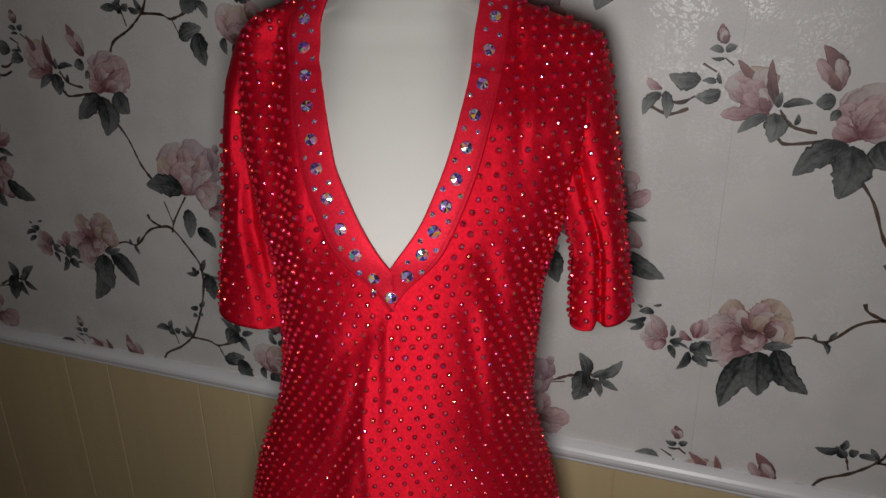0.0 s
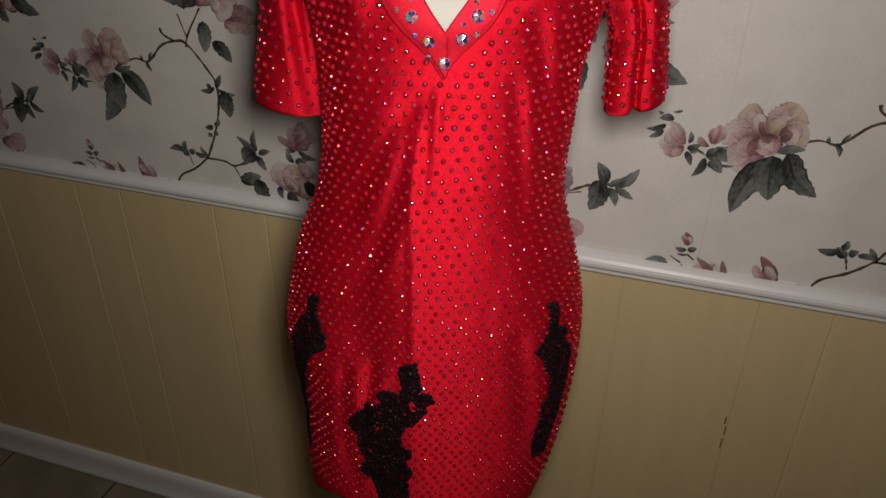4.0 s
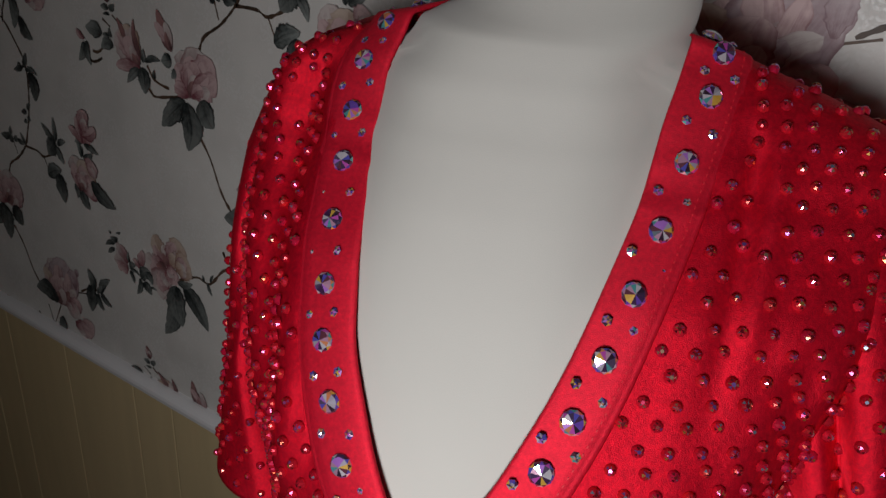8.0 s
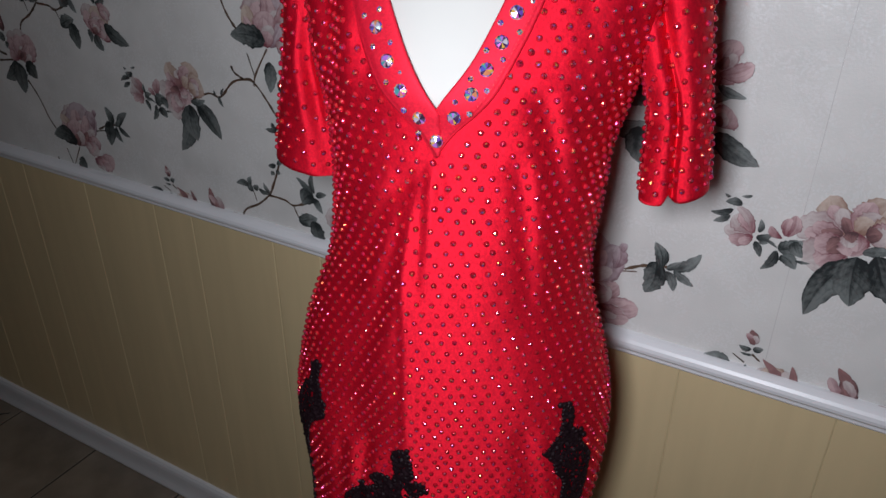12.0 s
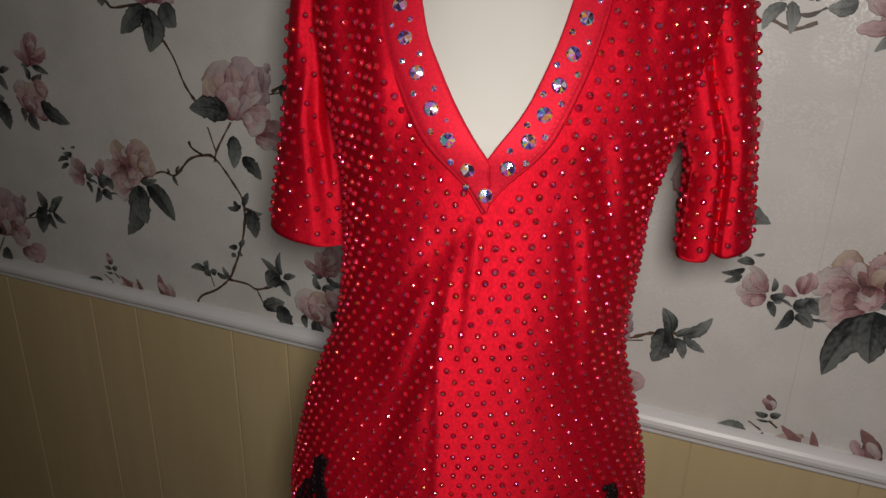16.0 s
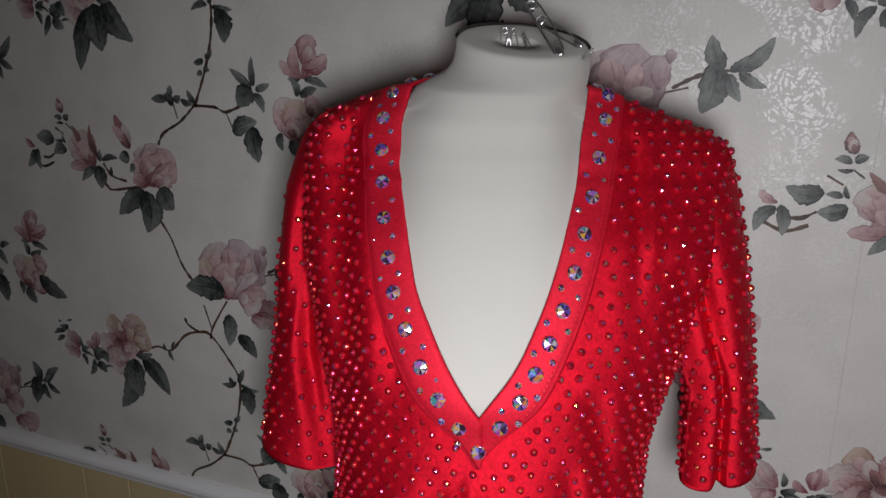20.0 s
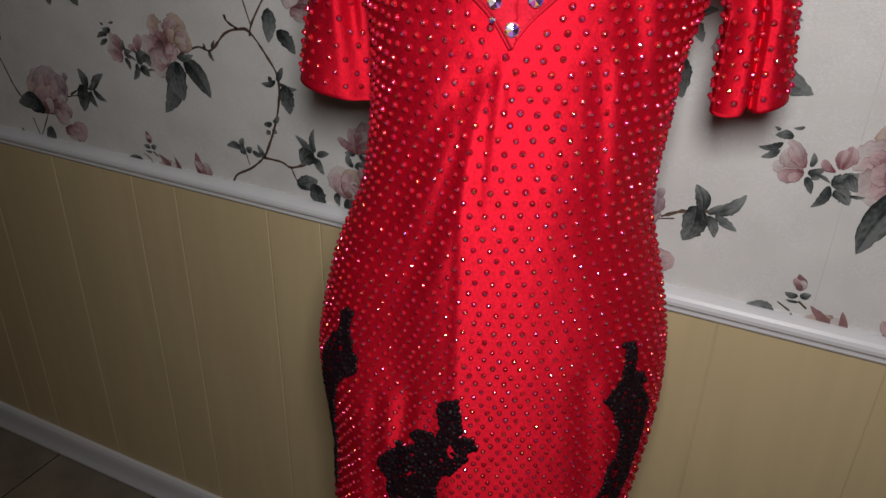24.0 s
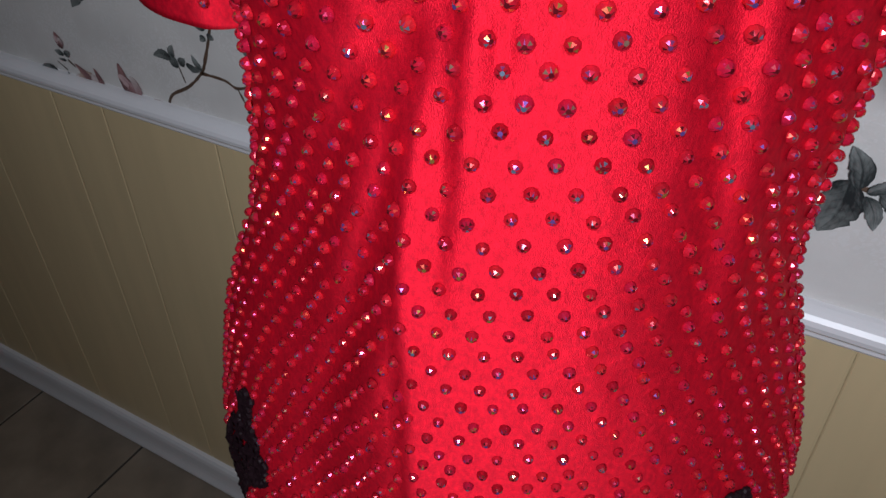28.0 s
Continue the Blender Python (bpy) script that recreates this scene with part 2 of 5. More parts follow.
# grooved boards of the panelling
edges = [-2.30, -2.02, -1.92, -1.72, -1.62, -1.42, -1.32, -1.12, -1.02, -0.82, -0.715, -0.512, -0.306, -0.203, 0.0, 0.107, 0.310, 0.412, 0.615, 0.735, 0.938, 1.04, 1.243, 1.345, 1.55, 1.65, 1.86, 2.06, 2.26, 2.60]
for x0, x1 in zip(edges, edges[1:]):
    bm = bmesh.new()
    top, bot, g = RAIL + 0.010, FLOOR + 0.02, 0.0022
    prof = [(x0 + 0.0004, 0.0049), (x0 + g, 0.004), (x1 - g, 0.004), (x1 - 0.0004, 0.0049)]
    va = [bm.verts.new((x, y, bot)) for x, y in prof]
    vb = [bm.verts.new((x, y, top)) for x, y in prof]
    for i in range(3):
        bm.faces.new((va[i], va[i + 1], vb[i + 1], vb[i]))
    bm.faces.new((va[0], va[3], vb[3], vb[0]))
    part("board", bm, PANEL, wainscot)
for k, (dx, z, ln) in enumerate(((-0.006, 0.628, 0.016), (-0.003, 0.604, 0.018), (-0.004, 0.574, 0.022))):
    part("chip", box(bmesh.new(), 0.938 + dx - 0.0010, 0.938 + dx + 0.0010, 0.0030, 0.0045, z, z + ln), CHIP, wainscot, "dark chipped paint on a groove")

# floor tiles, laid in running bond
tile_mesh = None
for r in range(9):
    for c in range(-6, 12):
        x = -0.564 + 0.3155 * c + (0.150 if r % 2 else 0.0)
        y = -0.310 * (r + 0.5) - 0.001
        lo, hi, back = max(x - 0.1545, X0), min(x + 0.1545, X1), max(y - 0.1522, Y0)
        if hi - lo < 0.01 or y + 0.1522 - back < 0.01:
            continue
        if hi - lo < 0.308 or y - back < 0.151:
            # cut to fit at the walls
            t = part("tile", box(bmesh.new(), lo - x, hi - x, back - y, 0.1522, -0.012, 0.0, 0.0015), TILE, floor)
        elif tile_mesh is None:
            t = part("tile", box(bmesh.new(), -0.1545, 0.1545, -0.1522, 0.1522, -0.012, 0.0, 0.0015), TILE, floor)
            tile_mesh = t.data
        else:
            t = new("tile", tile_mesh)
            t.parent = floor
        t.location = (x, y, FLOOR)

part("paper_seam", box(bmesh.new(), 0.838, 0.8389, -0.0003, 0.0, RAIL + 0.03, TOP), SEAM, wall_back, "butt joint between two strips of wallpaper")

# ---- the wallpaper's print: flat leaves, petals and stems in a half-drop repeat ----
def print_mat(name, base, tip, spread, vein=5.0, ribs=0.0):
    """Printed ink: runs from base to tip colour along each shape, with brushed streaks."""
    m = bpy.data.materials.new(name)
    m.use_nodes = True
    nt = m.node_tree
    n, l = nt.nodes, nt.links
    bsdf = n["Principled BSDF"]
    bsdf.inputs["Roughness"].default_value = 0.5
    uv = n.new("ShaderNodeUVMap")
    uv.uv_map = "UVMap"
    sep = n.new("ShaderNodeSeparateXYZ")
    l.new(uv.outputs[0], sep.inputs[0])
    geo = n.new("ShaderNodeNewGeometry")
    tc = n.new("ShaderNodeTexCoord")
    nz = n.new("ShaderNodeTexNoise")
    nz.inputs["Scale"].default_value, nz.inputs["Detail"].default_value = 130, 5
    l.new(tc.outputs["Object"], nz.inputs["Vector"])
    # brush streaks from base to tip, and a thin darker outline
    lines = n.new("ShaderNodeCombineXYZ")
    for k, amount in ((0, 1.6), (1, vein)):
        mul = n.new("ShaderNodeMath")
        mul.operation = "MULTIPLY"
        mul.inputs[1].default_value = amount
        l.new(sep.outputs[k], mul.inputs[0]), l.new(mul.outputs[0], lines.inputs[k])
    seed = n.new("ShaderNodeMath")
    seed.operation = "MULTIPLY"
    seed.inputs[1].default_value = 40.0
    l.new(geo.outputs["Random Per Island"], seed.inputs[0]), l.new(seed.outputs[0], lines.inputs[2])
    st = n.new("ShaderNodeTexNoise")
    st.inputs["Scale"].default_value, st.inputs["Detail"].default_value = 1.0, 3
    l.new(lines.outputs[0], st.inputs["Vector"])
    both = n.new("ShaderNodeMix")
    both.inputs[0].default_value = 0.45
    l.new(nz.outputs["Fac"], both.inputs[2]), l.new(st.outputs["Fac"], both.inputs[3])
    a0 = n.new("ShaderNodeMath")
    a0.operation = "MULTIPLY_ADD"
    l.new(both.outputs[0], a0.inputs[0])
    a0.inputs[1].default_value = spread * 1.25
    l.new(sep.outputs[0], a0.inputs[2])
    rim = n.new("ShaderNodeMapRange")
    rim.inputs["From Min"].default_value, rim.inputs["From Max"].default_value = 0.80, 1.0
    rim.inputs["To Min"].default_value, rim.inputs["To Max"].default_value = 0.0, 0.45
    l.new(sep.outputs[1], rim.inputs["Value"])
    a = n.new("ShaderNodeMath")
    a.operation = "SUBTRACT"
    l.new(a0.outputs[0], a.inputs[0]), l.new(rim.outputs[0], a.inputs[1])
    b = n.new("ShaderNodeMath")
    b.operation = "MULTIPLY_ADD"
    l.new(geo.outputs["Random Per Island"], b.inputs[0])
    b.inputs[1].default_value = 0.45
    l.new(a.outputs[0], b.inputs[2])
    c = n.new("ShaderNodeMath")
    c.operation = "SUBTRACT"
    l.new(b.outputs[0], c.inputs[0])
    c.inputs[1].default_value = spread * 0.625 + 0.20
    ramp = n.new("ShaderNodeValToRGB")
    ramp.color_ramp.elements[0].color, ramp.color_ramp.elements[1].color = (*base, 1), (*tip, 1)
    value = c.outputs[0]
    if ribs:
        # midrib and slanting side ribs
        slant_v, across_u = n.new("ShaderNodeMath"), n.new("ShaderNodeMath")
        slant_v.operation, across_u.operation = "MULTIPLY", "MULTIPLY_ADD"
        slant_v.inputs[1].default_value, across_u.inputs[1].default_value = -2.0, 7.0
        l.new(sep.outputs[1], slant_v.inputs[0]), l.new(sep.outputs[0], across_u.inputs[0]), l.new(slant_v.outputs[0], across_u.inputs[2])
        wave = n.new("ShaderNodeMath")
        wave.operation = "PINGPONG"
        wave.inputs[1].default_value = 0.5
        l.new(across_u.outputs[0], wave.inputs[0])
        side_rib, mid_rib = n.new("ShaderNodeMapRange"), n.new("ShaderNodeMapRange")
        side_rib.inputs["From Max"].default_value, mid_rib.inputs["From Max"].default_value = 0.13, 0.13
        for node, top in ((side_rib, 0.6), (mid_rib, 1.0)):
            node.inputs["To Min"].default_value, node.inputs["To Max"].default_value = top * ribs, 0.0
        l.new(wave.outputs[0], side_rib.inputs["Value"]), l.new(sep.outputs[1], mid_rib.inputs["Value"])
        most, less = n.new("ShaderNodeMath"), n.new("ShaderNodeMath")
        most.operation, less.operation = "MAXIMUM", "SUBTRACT"
        l.new(side_rib.outputs[0], most.inputs[0]), l.new(mid_rib.outputs[0], most.inputs[1])
        l.new(value, less.inputs[0]), l.new(most.outputs[0], less.inputs[1])
        value = less.outputs[0]
    l.new(value, ramp.inputs[0])
    l.new(ramp.outputs[0], bsdf.inputs["Base Color"])
    return m


def damask(m):
    """Pearly sprays woven into the paper's ground: a little lighter and glossier than the rest."""
    nt = m.node_tree
    n, l = nt.nodes, nt.links
    bsdf = n["Principled BSDF"]
    tc = n.new("ShaderNodeTexCoord")
    warp = n.new("ShaderNodeTexNoise")
    warp.inputs["Scale"].default_value, warp.inputs["Detail"].default_value = 26, 3
    l.new(tc.outputs["Object"], warp.inputs["Vector"])
    vor = n.new("ShaderNodeTexVoronoi")
    vor.inputs["Scale"].default_value = 235
    mixv = n.new("ShaderNodeMix")
    mixv.data_type = "VECTOR"
    mixv.inputs[0].default_value = 0.05
    l.new(tc.outputs["Object"], mixv.inputs[4]), l.new(warp.outputs["Color"], mixv.inputs[5])
    l.new(mixv.outputs[1], vor.inputs["Vector"])
    petals = n.new("ShaderNodeMapRange")
    petals.inputs["From Min"].default_value, petals.inputs["From Max"].default_value = 0.50, 0.40
    l.new(vor.outputs["Distance"], petals.inputs["Value"])
    spray = n.new("ShaderNodeTexNoise")
    spray.inputs["Scale"].default_value, spray.inputs["Detail"].default_value = 15.0, 5
    l.new(tc.outputs["Object"], spray.inputs["Vector"])
    clump = n.new("ShaderNodeMapRange")
    clump.inputs["From Min"].default_value, clump.inputs["From Max"].default_value = 0.47, 0.53
    l.new(spray.outputs["Fac"], clump.inputs["Value"])
    both = n.new("ShaderNodeMath")
    both.operation = "MULTIPLY"
    l.new(petals.outputs[0], both.inputs[0]), l.new(clump.outputs[0], both.inputs[1])
    rough = n.new("ShaderNodeMapRange")
    rough.inputs["To Min"].default_value, rough.inputs["To Max"].default_value = 0.46, 0.38
    l.new(both.outputs[0], rough.inputs["Value"]), l.new(rough.outputs[0], bsdf.inputs["Roughness"])
    shine = n.new("ShaderNodeMapRange")
    shine.inputs["To Min"].default_value, shine.inputs["To Max"].default_value = 0.5, 0.85
    l.new(both.outputs[0], shine.inputs["Value"]), l.new(shine.outputs[0], bsdf.inputs["Specular IOR Level"])
    old = bsdf.inputs["Base Color"].links[0].from_socket
    mix = n.new("ShaderNodeMix")
    mix.data_type = "RGBA"
    mix.inputs[7].default_value = (0.80, 0.80, 0.81, 1)
    fac = n.new("ShaderNodeMath")
    fac.operation = "MULTIPLY"
    fac.inputs[1].default_value = 0.20
    l.new(both.outputs[0], fac.inputs[0]), l.new(fac.outputs[0], mix.inputs[0])
    l.new(old, mix.inputs[6]), l.new(mix.outputs[2], bsdf.inputs["Base Color"])


damask(PAPER)
INK = {
    "D": print_mat("print_dark_leaf", (0.014, 0.018, 0.019), (0.165, 0.18, 0.172), 1.9, 5.0, 0.30),
    "G": print_mat("print_grey_leaf", (0.022, 0.028, 0.028), (0.225, 0.245, 0.235), 1.8, 5.0, 0.30),
    "P": print_mat("print_pink_petal", (0.18, 0.052, 0.068), (0.56, 0.41, 0.41), 1.3),
    "W": print_mat("print_pale_petal", (0.26, 0.14, 0.15), (0.57, 0.51, 0.49), 1.3),
    "O": print_mat("print_peach_petal", (0.26, 0.15, 0.11), (0.55, 0.45, 0.38), 1.3),
    "B": print_mat("print_mauve_petal", (0.21, 0.12, 0.14), (0.50, 0.41, 0.43), 1.4),
    "R": print_mat("print_red_bud", (0.09, 0.042, 0.046), (0.32, 0.17, 0.165), 1.5),
    "S": print_mat("print_stem", (0.034, 0.022, 0.015), (0.15, 0.09, 0.058), 1.3),
}
# base x, base z, tip x, tip z, width, in millimetres on the wall
MAGNOLIA = [('O', -164, 1131, -196, 1174, 27), ('O', -160, 1135, -135, 1181, 36), ('W', -172, 1130, -223, 1127, 31), ('O', -149, 1134, -115, 1147, 35), ('W', -165, 1121, -206, 1085, 41), ('P', -163, 1137, -159, 1105, 26),
            ('D', -155, 1102, -190, 1014, 34), ('D', -134, 1113, -86, 1055, 32), ('D', -152, 1107, -145, 1041, 42), ('G', -148, 1113, -113, 1121, 12)]
PEONY = [('W', 37, 1233, 38, 1319, 54), ('B', 44, 1234, 75, 1325, 50), ('O', 32, 1233, 2, 1293, 24), ('B', 49, 1235, 101, 1313, 32), ('P', 39, 1232, 48, 1288, 36), ('P', 71, 1230, 108, 1253, 24), ('P', 81, 1204, 139, 1225, 27), ('P', 81, 1212, 128, 1201, 19), ('B', 99, 1278, 101, 1314, 17), ('B', 108, 1305, 109, 1320, 9),
         ('W', 59, 1241, 100, 1232, 28), ('D', 38, 1242, -34, 1243, 36), ('G', 42, 1210, 38, 1159, 24), ('D', 55, 1179, 86, 1148, 22)]
CLUSTER = [('W', -267, 1105, -301, 1106, 15), ('P', -266, 1103, -293, 1093, 14), ('W', -270, 1108, -292, 1126, 17), ('P', -266, 1108, -284, 1134, 15), ('W', -269, 1111, -290, 1138, 9), ('P', -266, 1100, -281, 1091, 10), ('D', -294, 1133, -320, 1124, 8), ('D', -296, 1124, -315, 1112, 8),
           ('G', -285, 1142, -305, 1141, 10), ('D', -300, 1148, -307, 1151, 4), ('G', -276, 1155, -288, 1152, 4), ('G', -260, 1110, -261, 1128, 7), ('D', -262, 1102, -245, 1111, 10), ('D', -262, 1098, -253, 1078, 9), ('G', -258, 1101, -248, 1098, 7),
           ('P', -228, 1113, -224, 1142, 11), ('P', -231, 1113, -229, 1137, 9), ('P', -234, 1109, -250, 1121, 8), ('D', -236, 1092, -250, 1062, 11), ('G', -235, 1093, -210, 1111, 20), ('G', -231, 1087, -211, 1073, 16), ('G', -220, 1109, -207, 1090, 15), ('D', -253, 1103, -236, 1095, 4), ('G', -214, 1084, -197, 1085, 4)]
ROSE = [('W', -82, 1390, -94, 1447, 36), ('W', -80, 1390, -60, 1453, 42), ('P', -79, 1392, -107, 1428, 26), ('P', -74, 1392, -36, 1443, 36), ('P', -77, 1392, -70, 1436, 33), ('P', -79, 1393, -30, 1422, 28), ('P', -85, 1391, -112, 1401, 18),
        ('R', -112, 1443, -135, 1492, 20), ('D', -93, 1384, -146, 1343, 29), ('D', -64, 1389, -41, 1358, 34), ('D', -89, 1383, -94, 1319, 40), ('G', -114, 1433, -134, 1428, 18), ('G', -108, 1422, -116, 1409, 10)]
BUDFLOWER = [('W', -181, 1416, -229, 1452, 33), ('O', -181, 1418, -214, 1463, 27), ('R', -185, 1425, -221, 1473, 14), ('W', -179, 1422, -191, 1465, 13), ('P', -181, 1416, -209, 1449, 22), ('P', -180, 1414, -233, 1410, 13), ('R', -175, 1426, -185, 1475, 11), ('G', -172, 1421, -170, 1439, 9),
             ('D', -168, 1423, -136, 1428, 9), ('G', -182, 1412, -212, 1389, 13), ('G', -175, 1415, -174, 1380, 24), ('G', -258, 1449, -295, 1453, 21), ('G', -235, 1436, -263, 1429, 17), ('G', -241, 1447, -257, 1448, 7), ('R', -236, 1490, -242, 1512, 13), ('G', -237, 1482, -253, 1484, 8),
             ('G', -235, 1482, -223, 1488, 9), ('D', -235, 1474, -250, 1474, 4), ('G', -302, 1432, -321, 1404, 14), ('G', -297, 1434, -293, 1401, 13), ('P', -301, 1436, -319, 1447, 8), ('D', -236, 1445, -240, 1458, 5), ('D', -151, 1402, -150, 1415, 6)]
BUDLEAVES = [('D', -374, 1037, -384, 986, 29), ('G', -366, 1031, -380, 1065, 18), ('G', -353, 1030, -320, 1063, 15), ('G', -351, 1030, -323, 1014, 11),
             ('G', -360, 1027, -347, 999, 13), ('G', -360, 1029, -343, 1045, 9), ('D', 40, 1102, 34, 1109, 8), ('D', 47, 1103, 20, 1096, 9), ('D', 50, 1103, 62, 1126, 10), ('G', 54, 1100, 86, 1096, 9), ('D', 64, 1098, 70, 1054, 26)]
SPRIG = [('G', 109, 1533, 75, 1560, 12), ('G', 111, 1537, 111, 1576, 10), ('D', 108, 1535, 84, 1512, 29), ('G', 114, 1533, 137, 1541, 10), ('G', 111, 1529, 126, 1504, 13), ('G', 73, 1476, 114, 1492, 23), ('D', 106, 1485, 113, 1437, 28), ('D', 166, 1472, 181, 1443, 20),
         ('D', 150, 1479, 152, 1455, 12), ('G', 185, 1550, 165, 1548, 9), ('G', 179, 1526, 170, 1549, 11), ('G', 182, 1527, 208, 1538, 12)]
SMALLROSE = [('W', 167, 1471, 153, 1525, 32), ('O', 170, 1471, 183, 1523, 38), ('P', 174, 1471, 203, 1492, 34), ('P', 168, 1474, 176, 1498, 26), ('P', 185, 1549, 177, 1589, 13), ('P', 187, 1549, 192, 1593, 13), ('P', 189, 1549, 205, 1588, 13),
             ('P', 182, 1550, 154, 1570, 10), ('P', 193, 1551, 211, 1568, 12), ('D', 195, 1492, 252, 1462, 26), ('P', 189, 1561, 225, 1577, 16), ('P', 188, 1568, 205, 1601, 21), ('G', 190, 1549, 224, 1539, 10), ('P', 194, 1504, 210, 1524, 26)]
TWIGLEAVES = [('G', 10, 1512, -2, 1530, 9), ('D', -28, 1508, -42, 1524, 13), ('D', -36, 1518, -66, 1516, 12), ('G', -34, 1520, -30, 1536, 10), ('D', -24, 1512, -14, 1522, 11), ('D', -14, 1516, 9, 1512, 9), ('D', 31, 1570, 14, 1566, 9), ('D', 34, 1572, 46, 1584, 8),
              ('D', 30, 1560, 40, 1556, 8), ('G', 27, 1556, 18, 1550, 8), ('D', -80, 1134, -72, 1116, 7), ('D', -88, 1133, -90, 1143, 5), ('D', -74, 1136, -66, 1150, 5)]
STEMS = [[(-145, 1117), (-103, 1135), (-76, 1133), (-46, 1162), (-18, 1172), (3, 1170), (33, 1135), (49, 1106), (46, 1064), (34, 1024), (20, 992), (9, 972), (-18, 948), (-50, 930), (-61, 913)],
         [(9, 971), (43, 970), (61, 964), (90, 975)], [(61, 964), (73, 938)], [(-19, 1172), (-38, 1181), (-43, 1191)], [(-184, 1403), (-167, 1385), (-157, 1379), (-123, 1384), (-92, 1389)],
         [(-79, 1349), (-56, 1317), (-39, 1276), (-21, 1252)], [(38, 1229), (9, 1185), (2, 1164)], [(-5, 1217), (6, 1181)], [(91, 1272), (129, 1281)], [(-242, 1458), (-258, 1467)], [(-312, 1414), (-291, 1406), (-269, 1414)], [(-22, 1490), (-28, 1512)], [(-169, 1418), (-160, 1405), (-149, 1398), (-127, 1394)], [(-290, 1421), (-277, 1421), (-263, 1429)], [(-235, 1474), (-224, 1466)], [(-416, 1011), (-391, 1024), (-369, 1029), (-351, 1031)]]
ACROSS, DOWN = 0.528, 0.538
ink_bm = {k: bmesh.new() for k in INK}
ink_uv = {k: b.loops.layers.uv.new("UVMap") for k, b in ink_bm.items()}


def blade(kind, bx, bz, tx, tz, w, y, rnd):
    """A leaf or petal in the plane of the wall: two halves either side of its midrib."""
    bm, uvl = ink_bm[kind], ink_uv[kind]
    b, t = Vector((bx, bz)), Vector((tx, tz))
    d = t - b
    ln = d.length
    d.normalize()
    s = Vector((-d.y, d.x))
    petal = kind in "PWOB"
    bend = rnd.uniform(-0.14, 0.14) * ln
    K = 16
    mid, left, right = [], [], []
    for i in range(K + 1):
        u = i / K
        if petal:
            h = 0.64 * w * min(1.0, 0.12 + u / 0.5) ** 0.8 * math.sqrt(max(0.0, 1 - max(0.0, (u - 0.42) / 0.58) ** 3))
        else:
            h = 0.53 * w * math.sin(math.pi * u ** 0.80) ** 0.70 * (1.05 - 0.15 * u)
        wob, wob2 = (1 + 0.24 * noise.noise(Vector((bx * 90 + i * 0.8, bz * 90, k))) + 0.16 * noise.noise(Vector((bx * 70, bz * 90 + i * 2.1, k + 4))) for k in (1.0, 9.0))
        c = b + d * (ln * u) + s * (bend * math.sin(math.pi * u))
        mid.append((c, u)), left.append((c + s * h * wob, u)), right.append((c - s * h * wob2, u))
    for side, edge in ((1, left), (-1, right)):
        ov = [bm.verts.new((p.x, y - (0.00001 if side > 0 else 0), p.y)) for p, u in edge]
        mv = [bm.verts.new((p.x, y - (0.00001 if side > 0 else 0), p.y)) for p, u in mid]
        for i in range(K):
            q = (mv[i], mv[i + 1], ov[i + 1], ov[i])
            f = bm.faces.new(q if side > 0 else q[::-1])
            us = (i / K, (i + 1) / K, (i + 1) / K, i / K)
            vs_ = (0.0, 0.0, 1.0, 1.0)
            for lp, u, v in zip(f.loops, us if side > 0 else us[::-1], vs_ if side > 0 else vs_[::-1]):
                lp[uvl].uv = (u, v)


def stem(pts, y):
    bm, uvl = ink_bm["S"], ink_uv["S"]
    pts = [Vector(p) for p in pts]
    fine = []
    for i in range(len(pts) - 1):
        p0, p1, p2, p3 = pts[max(0, i - 1)], pts[i], pts[i + 1], pts[min(len(pts) - 1, i + 2)]
        for k in range(5):
            t = k / 5
            fine.append(0.5 * (2 * p1 + (p2 - p0) * t + (2 * p0 - 5 * p1 + 4 * p2 - p3) * t * t + (3 * p1 - p0 - 3 * p2 + p3) * t ** 3))
    fine.append(pts[-1])
    prev = None
    for i, p in enumerate(fine):
        d = (fine[min(i + 1, len(fine) - 1)] - fine[max(0, i - 1)]).normalized()
        w = (0.0020 if len(pts) > 2 else 0.0011) + 0.0015 * noise.noise(Vector((p.x * 130, p.y * 130, 5)))
        s = Vector((-d.y, d.x)) * max(0.0009, w)
        now = (bm.verts.new((p.x + s.x, y, p.y + s.y)), bm.verts.new((p.x - s.x, y, p.y - s.y)))
        if prev:
            f = bm.faces.new((prev[0], prev[1], now[1], now[0]))
            for lp in f.loops:
                lp[uvl].uv = (0.4 + 0.3 * noise.noise(Vector((p.x * 60, p.y * 60, 2))), 0.5)
        prev = now


